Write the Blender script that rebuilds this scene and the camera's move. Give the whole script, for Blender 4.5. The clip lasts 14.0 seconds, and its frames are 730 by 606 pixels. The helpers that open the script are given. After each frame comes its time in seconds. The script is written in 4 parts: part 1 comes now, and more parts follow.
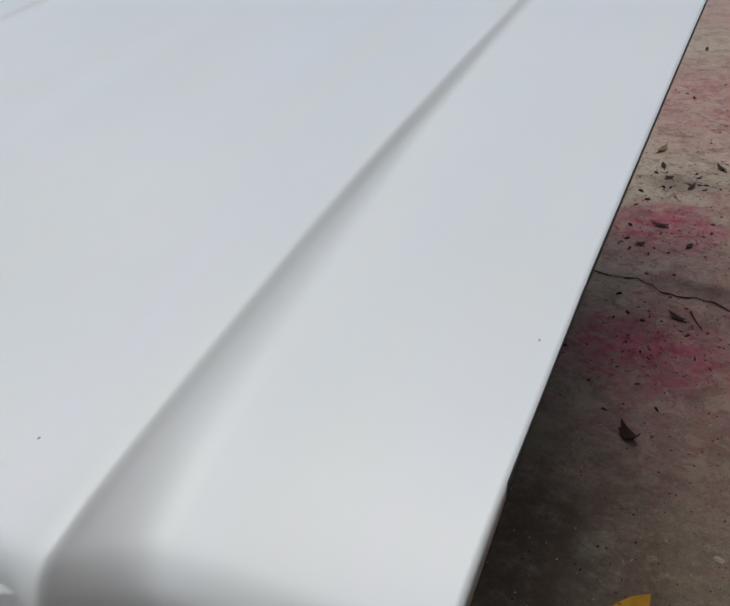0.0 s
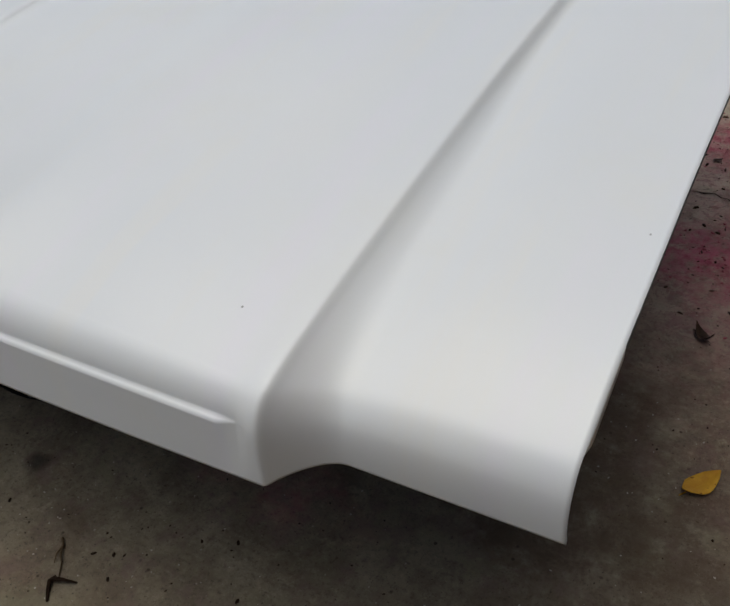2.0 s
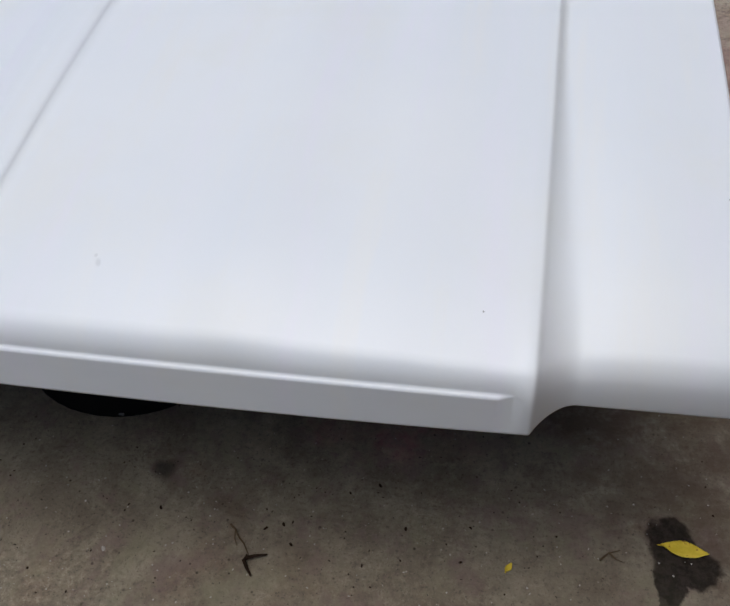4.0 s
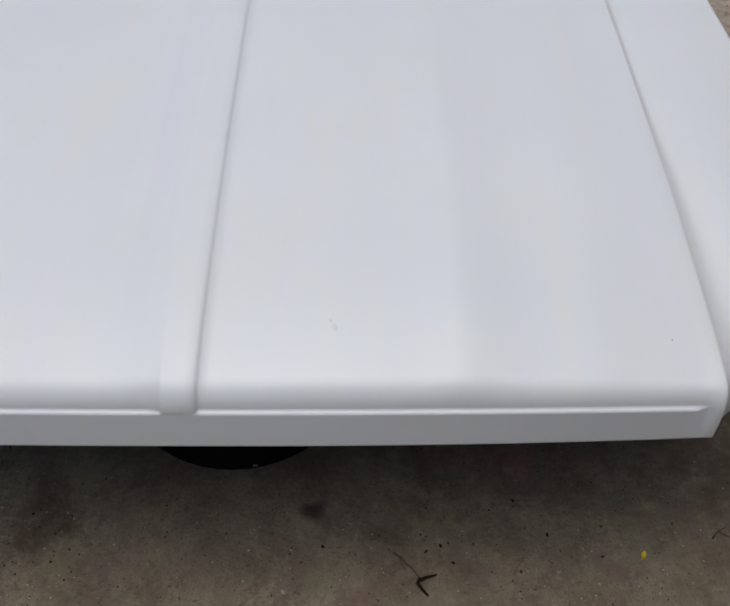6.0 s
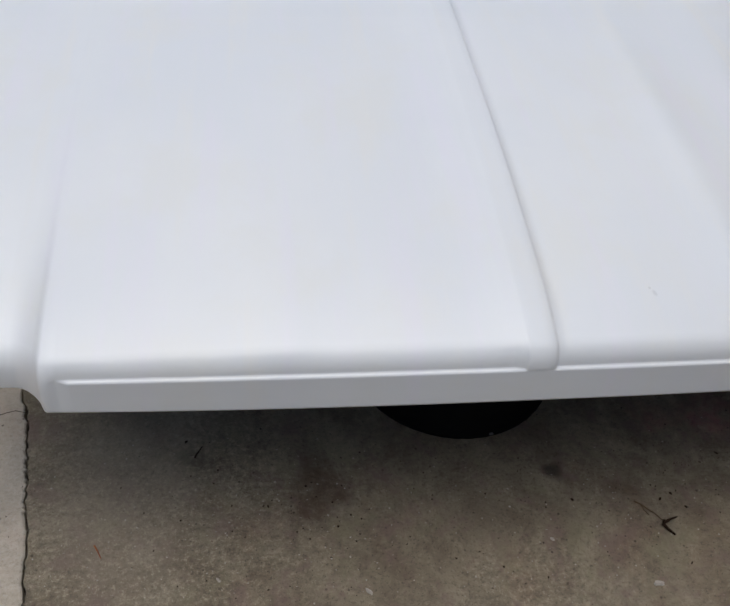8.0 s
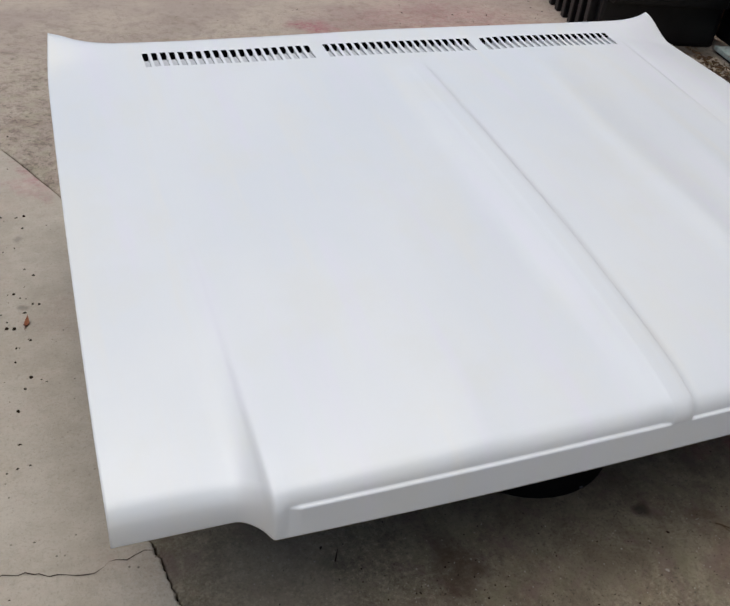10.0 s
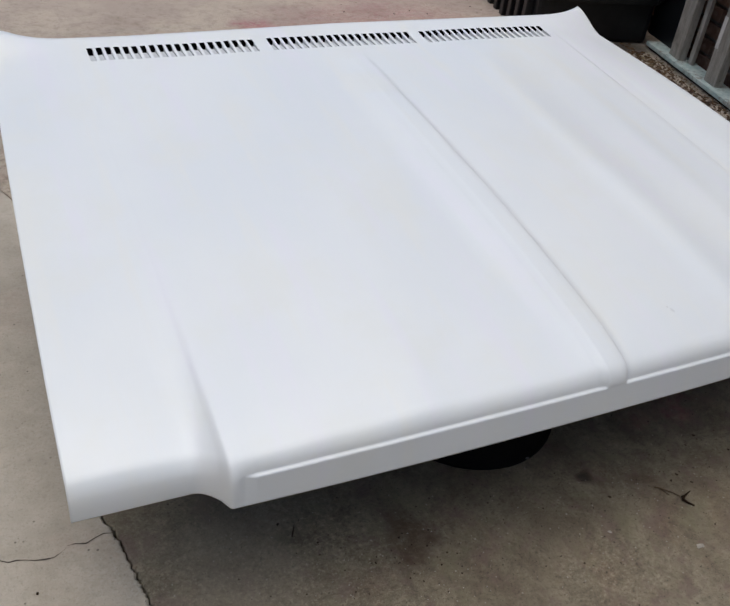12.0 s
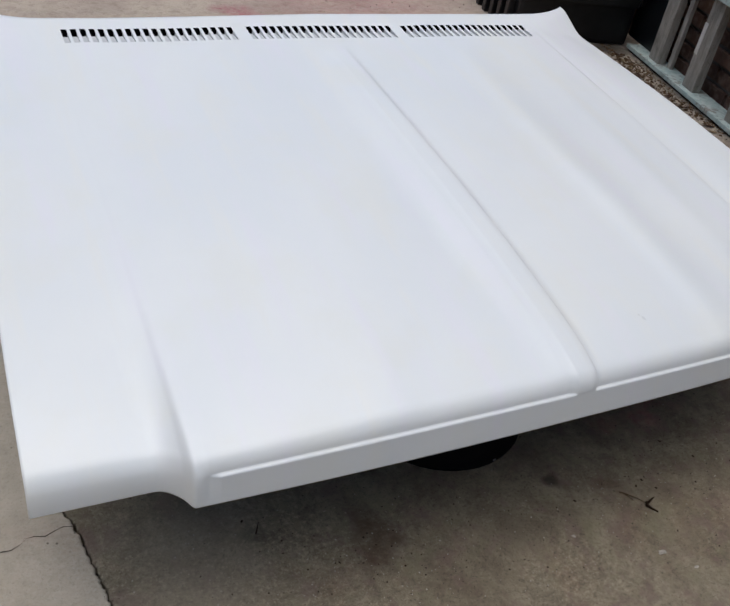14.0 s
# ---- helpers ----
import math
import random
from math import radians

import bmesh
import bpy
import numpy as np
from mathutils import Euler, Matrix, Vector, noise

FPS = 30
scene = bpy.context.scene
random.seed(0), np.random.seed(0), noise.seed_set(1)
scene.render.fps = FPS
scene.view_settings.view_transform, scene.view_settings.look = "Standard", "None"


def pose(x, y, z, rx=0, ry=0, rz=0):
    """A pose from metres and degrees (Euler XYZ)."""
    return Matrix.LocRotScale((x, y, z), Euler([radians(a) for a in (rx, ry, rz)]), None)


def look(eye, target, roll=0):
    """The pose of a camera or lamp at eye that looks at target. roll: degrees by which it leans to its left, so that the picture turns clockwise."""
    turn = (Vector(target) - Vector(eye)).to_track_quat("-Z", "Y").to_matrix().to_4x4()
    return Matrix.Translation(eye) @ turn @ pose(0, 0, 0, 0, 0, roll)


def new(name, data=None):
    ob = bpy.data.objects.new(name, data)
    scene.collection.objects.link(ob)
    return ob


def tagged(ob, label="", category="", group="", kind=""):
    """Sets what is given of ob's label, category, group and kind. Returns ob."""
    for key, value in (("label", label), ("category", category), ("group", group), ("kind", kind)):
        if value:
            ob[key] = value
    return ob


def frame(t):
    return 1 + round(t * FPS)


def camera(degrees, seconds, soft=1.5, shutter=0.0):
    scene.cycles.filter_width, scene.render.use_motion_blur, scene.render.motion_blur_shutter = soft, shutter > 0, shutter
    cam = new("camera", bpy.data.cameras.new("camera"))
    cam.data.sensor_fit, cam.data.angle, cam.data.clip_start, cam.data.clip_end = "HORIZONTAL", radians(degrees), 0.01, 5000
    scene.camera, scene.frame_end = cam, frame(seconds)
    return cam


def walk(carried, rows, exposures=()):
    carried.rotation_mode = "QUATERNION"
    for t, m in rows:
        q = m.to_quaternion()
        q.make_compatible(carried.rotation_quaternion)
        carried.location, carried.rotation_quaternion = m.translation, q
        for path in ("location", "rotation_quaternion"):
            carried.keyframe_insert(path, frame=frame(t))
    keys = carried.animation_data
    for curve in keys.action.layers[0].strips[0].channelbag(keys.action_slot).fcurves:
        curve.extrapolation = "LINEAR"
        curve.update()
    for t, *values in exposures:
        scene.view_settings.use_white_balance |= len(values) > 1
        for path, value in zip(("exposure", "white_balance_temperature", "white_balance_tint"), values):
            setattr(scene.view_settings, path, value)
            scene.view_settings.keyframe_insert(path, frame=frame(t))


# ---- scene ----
cam = camera(47.52, 14.0, 1.7)
PATH = [
    (0.0, pose(0.8991, -0.1375, 0.7050, 57.353, 3.460, 27.079)),
    (0.3, pose(0.8993, -0.1380, 0.7390, 61.654, 2.767, 26.410)),
    (0.5, pose(0.9051, -0.1378, 0.7570, 63.943, 2.453, 26.359)),
    (1.0, pose(0.9096, -0.1417, 0.7806, 64.740, 1.571, 26.418)),
    (1.2, pose(0.9068, -0.1512, 0.7759, 62.862, 2.284, 26.915)),
    (1.5, pose(0.9026, -0.1804, 0.7671, 60.126, 3.377, 28.168)),
    (1.8, pose(0.8989, -0.2254, 0.7579, 55.186, 5.356, 28.569)),
    (2.0, pose(0.8916, -0.2548, 0.7540, 52.100, 4.782, 30.389)),
    (2.3, pose(0.8768, -0.2998, 0.7584, 49.377, 3.063, 29.495)),
    (2.5, pose(0.8585, -0.3177, 0.7758, 47.838, 3.357, 26.572)),
    (2.7, pose(0.8240, -0.3293, 0.7872, 45.384, 3.881, 22.625)),
    (3.0, pose(0.7544, -0.3481, 0.8300, 43.826, 3.327, 14.809)),
    (3.3, pose(0.6897, -0.3715, 0.8695, 43.835, 2.679, 10.466)),
    (3.5, pose(0.6625, -0.3883, 0.8923, 43.134, 2.805, 10.467)),
    (3.7, pose(0.6297, -0.4283, 0.9256, 43.859, 3.061, 11.098)),
    (5.8, pose(0.2133, -0.5229, 1.0951, 43.757, -0.221, -1.569)),
    (6.0, pose(0.1807, -0.5596, 1.0896, 45.468, -1.175, -0.709)),
    (6.5, pose(0.0902, -0.6541, 1.1070, 46.585, -1.075, 1.276)),
    (7.0, pose(-0.0536, -0.6622, 1.1182, 46.935, -2.810, -0.190)),
    (7.5, pose(-0.2435, -0.6395, 1.1123, 45.885, -2.986, -7.469)),
    (8.0, pose(-0.3628, -0.6687, 1.1157, 47.270, -4.515, -6.777)),
    (8.2, pose(-0.4050, -0.6936, 1.1267, 48.582, -3.294, -7.942)),
    (10.3, pose(-0.8313, -0.6145, 1.1864, 55.253, -5.017, -23.263)),
    (10.5, pose(-0.8313, -0.6383, 1.1825, 56.423, -4.476, -24.870)),
    (11.0, pose(-0.8297, -0.6600, 1.1787, 56.026, -4.774, -26.529)),
    (11.5, pose(-0.8444, -0.6695, 1.1825, 55.553, -5.945, -26.555)),
    (12.0, pose(-0.8337, -0.6774, 1.1813, 53.943, -5.958, -24.509)),
    (12.5, pose(-0.8301, -0.6780, 1.1840, 53.886, -7.118, -24.073)),
    (13.0, pose(-0.8283, -0.6755, 1.1850, 53.873, -8.146, -25.077)),
    (13.5, pose(-0.8261, -0.6714, 1.1855, 53.666, -8.116, -25.188)),
    (14.0, pose(-0.8243, -0.6596, 1.1855, 53.263, -8.554, -24.905)),
]
EXPOSURES = [(0.0, -0.35, 6300, 4), (0.5, -0.36, 6530, 4), (1.5, -0.36, 6530, 4), (2.0, -0.36, 6530, 5), (2.4, -0.25, 6430, 7), (2.7, -0.14, 6180, 8), (3.7, -0.15, 6110, 8),
             (5.8, -0.38, 6300, 8), (7.0, -0.27, 6300, 8), (8.2, -0.21, 6270, 8), (10.3, -0.15, 6370, 7), (12.5, -0.14, 6270, 7), (14.0, -0.14, 6240, 7)]
walk(cam, PATH, EXPOSURES)

# ---- light ----
WORLD = bpy.data.worlds.new("overcast_sky")
scene.world = WORLD
WORLD.use_nodes = True
wn = WORLD.node_tree.nodes
sky = wn.new("ShaderNodeTexSky")
sky.sky_type = "NISHITA"
sky.sun_disc = False
SUN_ELEVATION, SUN_TURN = 82, -125     # degrees; turn from +y towards +x
sky.sun_elevation, sky.sun_rotation = radians(SUN_ELEVATION), radians(SUN_TURN)
sky.air_density, sky.dust_density, sky.ozone_density = 1.0, 4.0, 1.0
wn["Background"].inputs["Strength"].default_value = 0.130
WORLD.node_tree.links.new(sky.outputs[0], wn["Background"].inputs[0])

sun_data = bpy.data.lights.new("sun", "SUN")
sun_data.energy, sun_data.angle, sun_data.color = 1.30, radians(62), (1.0, 0.99, 0.965)
sun = new("sun", sun_data)
sun_way = Vector((math.sin(radians(SUN_TURN)) * math.cos(radians(SUN_ELEVATION)),
                  math.cos(radians(SUN_TURN)) * math.cos(radians(SUN_ELEVATION)), math.sin(radians(SUN_ELEVATION))))
sun.matrix_world = look(sun_way * 20, (0, 0, 0))


# ---- materials ----
class Mat:
    """A node material with a Principled shader and short ways to add nodes."""

    def __init__(self, name, rough=0.6, metal=0.0, coat=0.0, spec=0.5):
        self.m = bpy.data.materials.new(name)
        self.m.use_nodes = True
        self.t = self.m.node_tree
        self.b = self.t.nodes["Principled BSDF"]
        self.set(self.b, "Roughness", rough), self.set(self.b, "Metallic", metal)
        self.set(self.b, "Coat Weight", coat), self.set(self.b, "Specular IOR Level", spec)
        self.co = self.t.nodes.new("ShaderNodeTexCoord").outputs["Object"]

    def set(self, node, key, value):
        sock = node.inputs[key]
        if isinstance(value, bpy.types.NodeSocket):
            self.t.links.new(value, sock)
        elif isinstance(value, tuple) and len(value) == 3 and sock.type == "RGBA":
            sock.default_value = (*value, 1)
        else:
            sock.default_value = value

    def noise(self, scale, detail=4.0, rough=0.55, co=None, warp=0.0):
        n = self.t.nodes.new("ShaderNodeTexNoise")
        self.set(n, "Scale", scale), self.set(n, "Detail", detail), self.set(n, "Roughness", rough)
        self.set(n, "Distortion", warp), self.set(n, "Vector", co or self.co)
        return n.outputs["Fac"]

    def cells(self, scale, kind="F1", co=None, out="Distance"):
        n = self.t.nodes.new("ShaderNodeTexVoronoi")
        n.feature = kind
        self.set(n, "Scale", scale), self.set(n, "Vector", co or self.co)
        return n.outputs[out]

    def span(self, v, a, b, lo=0.0, hi=1.0):
        n = self.t.nodes.new("ShaderNodeMapRange")
        n.interpolation_type = "SMOOTHSTEP"
        for key, value in zip(("Value", "From Min", "From Max", "To Min", "To Max"), (v, a, b, lo, hi)):
            self.set(n, key, value)
        return n.outputs[0]

    def math(self, op, a, b=0.0):
        n = self.t.nodes.new("ShaderNodeMath")
        n.operation = op
        self.set(n, 0, a), self.set(n, 1, b)
        return n.outputs[0]

    def vec(self, op, a, b=(0, 0, 0)):
        n = self.t.nodes.new("ShaderNodeVectorMath")
        n.operation = op
        self.set(n, 0, a), self.set(n, 1, b)
        return n.outputs["Value" if op in ("LENGTH", "DISTANCE") else "Vector"]

    def mix(self, fac, a, b, kind="MIX"):
        n = self.t.nodes.new("ShaderNodeMix")
        n.data_type, n.blend_type = "RGBA", kind
        self.set(n, 0, fac), self.set(n, 6, a), self.set(n, 7, b)
        return n.outputs[2]

    def chance(self):
        return self.t.nodes.new("ShaderNodeObjectInfo").outputs["Random"]

    def bump(self, height, strength=0.3, distance=0.002):
        n = self.t.nodes.new("ShaderNodeBump")
        self.set(n, "Strength", strength), self.set(n, "Distance", distance), self.set(n, "Height", height)
        self.t.links.new(n.outputs[0], self.b.inputs["Normal"])

    def done(self, colour=None, rough=None):
        if colour is not None:
            self.set(self.b, "Base Color", colour)
        if rough is not None:
            self.set(self.b, "Roughness", rough)
        return self.m

    def patches(self, rows, soft=0.35, wobble=0.12, scale=6.0):
        """A mask of ragged blots: rows of x, y, half width, half depth, strength, and turn."""
        n = self.t.nodes.new("ShaderNodeTexNoise")
        self.set(n, "Scale", scale), self.set(n, "Detail", 5.0), self.set(n, "Vector", self.co)
        shift = self.vec("SCALE", self.vec("SUBTRACT", n.outputs["Color"], (0.5, 0.5, 0.5)))
        shift.node.inputs["Scale"].default_value = wobble * 2
        co = self.vec("ADD", self.co, shift)
        total = None
        for x, y, w, d, strength, *turn in rows:
            mp = self.t.nodes.new("ShaderNodeMapping")
            mp.vector_type = "TEXTURE"
            self.set(mp, "Location", (x, y, 0.0)), self.set(mp, "Scale", (w, d, 1000.0))
            self.set(mp, "Rotation", (0.0, 0.0, radians(sum(turn)))), self.set(mp, "Vector", co)
            r = self.vec("LENGTH", mp.outputs[0])
            v = self.span(r, 1.0, soft, 0.0, strength)
            total = v if total is None else self.math("MAXIMUM", total, v)
        return total


def plain(name, colour, rough=0.6, metal=0.0, vary=0.25, scale=30.0, coat=0.0, bump=0.15, spec=0.5):
    m = Mat(name, rough, metal, coat, spec)
    dark = tuple(c * (1 - vary) for c in colour)
    light = tuple(min(1, c * (1 + vary * 0.6)) for c in colour)
    f = m.noise(scale, 6)
    c = m.mix(m.span(f, 0.3, 0.7), dark, light)
    c = m.mix(m.span(m.noise(scale * 0.2, 3), 0.35, 0.7, 0, 0.5), c, tuple(x * 0.75 for x in colour))
    m.bump(f, bump, 0.001)
    return m.done(c)


def concrete(name, base, pale, stain, pink_rows, spot_rows, wear_y=None, damp_rows=None, brown=(0.15, 0.10, 0.06), brown_rows=(), grain=1.0, paint_rows=(), pale_rows=()):
    m = Mat(name, 0.85, spec=0.3)
    big, mid, fine = m.noise(1.7, 5, 0.6, warp=0.15), m.noise(9, 7, 0.65), m.noise(190, 5, 0.75)
    blotch, dapple = m.noise(24, 6, 0.74, warp=0.12), m.noise(75, 6, 0.75)
    c = m.mix(m.span(mid, 0.33, 0.68), stain, base)
    c = m.mix(m.span(big, 0.45, 0.75, 0, 0.5), c, pale)
    c = m.mix(m.span(m.noise(4.3, 6, 0.68, warp=0.2), 0.5, 0.72, 0.0, 0.45), c, brown)
    x = m.t.nodes.new("ShaderNodeSeparateXYZ")
    m.set(x, 0, m.co)
    far = m.math("ADD", x.outputs[1], m.math("MULTIPLY", m.math("SUBTRACT", m.noise(2.2, 6), 0.5), 0.9))
    if wear_y:
        c = m.mix(m.span(far, wear_y[0], wear_y[1], 0, 0.92), c, m.mix(m.span(m.noise(2.8, 4, 0.5), 0.36, 0.62), wear_y[2], wear_y[3]))
    c = m.mix(m.span(m.noise(6.5, 6, 0.7, warp=0.2), 0.50, 0.70, 0.0, 0.40 * grain), c, tuple(v * k for v, k in zip(base, (0.88, 0.68, 0.68)))) if not wear_y else m.mix(m.math("MULTIPLY", m.span(far, 1.6, 3.6, 1.0, 0.2), m.span(m.noise(6.5, 6, 0.7, warp=0.2), 0.50, 0.70, 0.0, 0.40 * grain)), c, tuple(v * k for v, k in zip(base, (0.88, 0.68, 0.68))))
    near = m.span(far, 1.6, 3.6, 1.0, 0.12)
    c = m.mix(m.math("MULTIPLY", m.span(blotch, 0.49, 0.64, 0.0, 0.68 * grain), near), c, stain)
    c = m.mix(m.math("MULTIPLY", m.span(blotch, 0.46, 0.32, 0.0, 0.45 * grain), near), c, pale)
    c = m.mix(m.math("MULTIPLY", m.span(dapple, 0.52, 0.68, 0.0, 0.50 * grain), near), c, tuple(v * 0.6 for v in stain))
    c = m.mix(m.math("MULTIPLY", m.span(dapple, 0.46, 0.34, 0.0, 0.30 * grain), near), c, pale)
    coarse = m.noise(105, 6, 0.85, warp=0.05)
    grit = m.math("MULTIPLY", m.math("MAXIMUM", m.patches([(-0.55, 0.05, 0.45, 0.45, 1.0), (0.05, -0.10, 0.18, 0.12, 0.7), (0.95, 0.5, 0.25, 0.3, 0.6)], 0.2, 0.1, 6), m.span(m.noise(3.2, 4, 0.6), 0.45, 0.65, 0.08, 0.40)), near)
    c = m.mix(m.math("MULTIPLY", m.span(coarse, 0.52, 0.60, 0.0, 0.65 * grain), grit), c, tuple(min(0.6, v * 1.25) for v in pale))
    c = m.mix(m.math("MULTIPLY", m.span(coarse, 0.47, 0.39, 0.0, 0.70 * grain), grit), c, tuple(v * 0.6 for v in stain))
    # aggregate that shows through, grains and dark pits
    c = m.mix(m.math("MULTIPLY", m.span(m.cells(150), 0.16, 0.05, 0, 0.22), near), c, tuple(min(0.6, v * 1.3) for v in pale))
    c = m.mix(m.math("MULTIPLY", m.span(fine, 0.53, 0.66, 0.0, 0.62 * grain), near), c, tuple(v * 0.45 for v in stain))
    c = m.mix(m.math("MULTIPLY", m.span(m.cells(48), 0.13, 0.06), m.span(m.noise(14, 3), 0.5, 0.6)), c, tuple(v * 0.4 for v in stain))
    if wear_y:
        # olive and purple-brown mottling
        c = m.mix(m.math("MULTIPLY", m.span(m.noise(15, 6, 0.72, warp=0.2), 0.50, 0.64, 0.0, 0.58), near), c, (0.168, 0.116, 0.100))
        c = m.mix(m.math("MULTIPLY", m.span(m.noise(10.5, 6, 0.7, warp=0.2), 0.52, 0.66, 0.0, 0.45), near), c, (0.215, 0.198, 0.125))
        c = m.mix(m.math("MULTIPLY", m.span(m.noise(260, 2, 0.5), 0.66, 0.74, 0.0, 0.8), near), c, (0.045, 0.035, 0.028))
        c = m.mix(m.math("MULTIPLY", m.span(m.cells(30), 0.075, 0.03), m.span(m.noise(6, 3), 0.5, 0.6)), c, (0.05, 0.035, 0.025))
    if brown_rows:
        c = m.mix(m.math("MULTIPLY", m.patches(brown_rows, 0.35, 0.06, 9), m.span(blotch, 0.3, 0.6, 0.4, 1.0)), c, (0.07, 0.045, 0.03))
    scab = None
    if wear_y:
        # flaking skin of the old surface
        band = m.math("MULTIPLY", m.span(far, 0.45, 0.95), m.span(far, 3.0, 2.0))
        scab = m.math("MULTIPLY", m.span(m.noise(21, 7, 0.72, warp=0.5), 0.50, 0.55), band)
        c = m.mix(m.math("MULTIPLY", scab, 0.42), c, tuple(min(0.6, v * 1.45) for v in pale))
        c = m.mix(m.math("MULTIPLY", m.math("MULTIPLY", m.span(m.noise(33, 6, 0.7), 0.58, 0.64), band), 0.5), c, tuple(v * 0.6 for v in stain))
    pinks = m.patches(pink_rows, 0.15, 0.14, 7)
    speck = m.math("MULTIPLY", m.span(m.noise(38, 6, 0.75), 0.34, 0.62, 0.25, 1.0), m.span(mid, 0.3, 0.6, 0.55, 1.0))
    veil = m.math("MULTIPLY", pinks, speck)
    c = m.mix(veil, c, (0.41, 0.092, 0.14))
    c = m.mix(m.math("MULTIPLY", m.math("MULTIPLY", pinks, m.span(m.noise(42, 6, 0.7), 0.44, 0.66)), 0.75), c, (0.22, 0.026, 0.052))
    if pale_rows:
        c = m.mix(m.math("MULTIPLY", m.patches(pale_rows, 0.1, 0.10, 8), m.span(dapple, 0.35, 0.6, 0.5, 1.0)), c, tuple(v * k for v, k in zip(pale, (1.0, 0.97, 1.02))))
    if paint_rows:
        paint = m.math("MULTIPLY", m.patches(paint_rows, 0.72, 0.16, 5), m.span(m.noise(16, 5), 0.28, 0.45, 0.55, 1.0))
        c = m.mix(paint, c, m.mix(m.span(m.noise(3.5, 5, 0.6), 0.42, 0.66), (0.50, 0.225, 0.235), (0.43, 0.095, 0.165)))
    # grime spots, and the gap shade painted along the timber frame
    dark_spots = m.patches(spot_rows, 0.2, 0.03, 14)
    c = m.mix(dark_spots, c, (0.022, 0.018, 0.015))
    rough = m.span(mid, 0.2, 0.8, 0.95, 0.75)
    if damp_rows:
        damp = m.patches(damp_rows, 0.78, 0.014, 45)
        c = m.mix(m.math("MULTIPLY", damp, 0.88), c, m.mix(m.span(dapple, 0.4, 0.62), (0.006, 0.005, 0.0045), (0.026, 0.021, 0.018)))
        m.set(m.b, "Specular IOR Level", m.span(damp, 0.0, 1.0, 0.3, 0.05))
        rough = m.math("SUBTRACT", rough, m.math("MULTIPLY", damp, 0.05))
    h = m.math("ADD", m.math("MULTIPLY", mid, 0.5), m.math("ADD", m.math("MULTIPLY", fine, 0.25), m.math("MULTIPLY", dapple, 0.45)))
    h = m.math("ADD", h, m.math("MULTIPLY", coarse, 0.4))
    if scab is not None:
        h = m.math("ADD", h, m.math("MULTIPLY", scab, 0.5))
    m.bump(m.math("MULTIPLY", h, near), 0.55, 0.005)
    return m.done(c, rough)


PINK_DARK = [(0.75, 1.95, 0.34, 0.55, 0.50), (0.90, 0.95, 0.40, 0.65, 0.34), (0.74, 1.22, 0.17, 0.15, 1.0), (0.79, 0.87, 0.20, 0.17, 0.95),
             (0.88, 1.36, 0.12, 0.24, 0.50), (1.00, 0.80, 0.15, 0.20, 0.8), (0.44, 0.19, 0.12, 0.07, 0.30),
             (0.95, 2.75, 0.85, 0.45, 0.30), (0.35, 2.75, 0.16, 0.12, 0.6)]
PAINT_DARK = [(0.20, 4.66, 0.82, 0.36, 0.92, -36), (1.08, 3.74, 0.95, 0.20, 0.92, -33), (0.55, 4.35, 0.30, 0.16, 0.9, -30), (1.5, 3.22, 0.28, 0.07, 0.8, -28)]
# the last three rows paint shade along the timber frame and beside the tub
SPOTS_DARK = [(0.138, 0.110, 0.030, 0.026, 0.75), (-0.30, 0.19, 0.10, 0.06, 0.15), (0.40, 0.09, 0.06, 0.09, 0.10),
              (0.93, 1.05, 0.30, 0.05, 0.5), (0.95, 0.98, 0.12, 0.07, 0.45), (-0.46, 0.16, 0.05, 0.03, 0.3),
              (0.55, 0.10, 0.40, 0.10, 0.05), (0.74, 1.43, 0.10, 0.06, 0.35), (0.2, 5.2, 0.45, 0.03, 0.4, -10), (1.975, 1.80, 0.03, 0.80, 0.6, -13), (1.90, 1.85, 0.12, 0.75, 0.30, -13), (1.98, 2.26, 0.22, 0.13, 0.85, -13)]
DAMP = [(0.808, 0.100, 0.034, 0.034, 1.0), (0.828, 0.068, 0.044, 0.030, 1.0), (0.806, 0.048, 0.020, 0.042, 1.0), (0.803, 0.008, 0.012, 0.03, 0.85)]
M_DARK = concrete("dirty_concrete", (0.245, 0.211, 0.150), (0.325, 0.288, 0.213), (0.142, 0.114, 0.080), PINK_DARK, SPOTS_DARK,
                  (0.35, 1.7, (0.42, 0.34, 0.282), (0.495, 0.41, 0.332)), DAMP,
                  # brown grime on the right; rows near x 0.74 also paint the hood edge's shade
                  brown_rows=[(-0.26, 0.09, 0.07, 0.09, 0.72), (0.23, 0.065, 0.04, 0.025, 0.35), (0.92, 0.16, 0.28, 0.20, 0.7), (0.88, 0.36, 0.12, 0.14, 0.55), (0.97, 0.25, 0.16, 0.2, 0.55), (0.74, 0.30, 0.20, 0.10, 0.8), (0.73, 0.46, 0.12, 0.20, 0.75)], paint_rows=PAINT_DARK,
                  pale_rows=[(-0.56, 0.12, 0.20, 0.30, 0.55)])
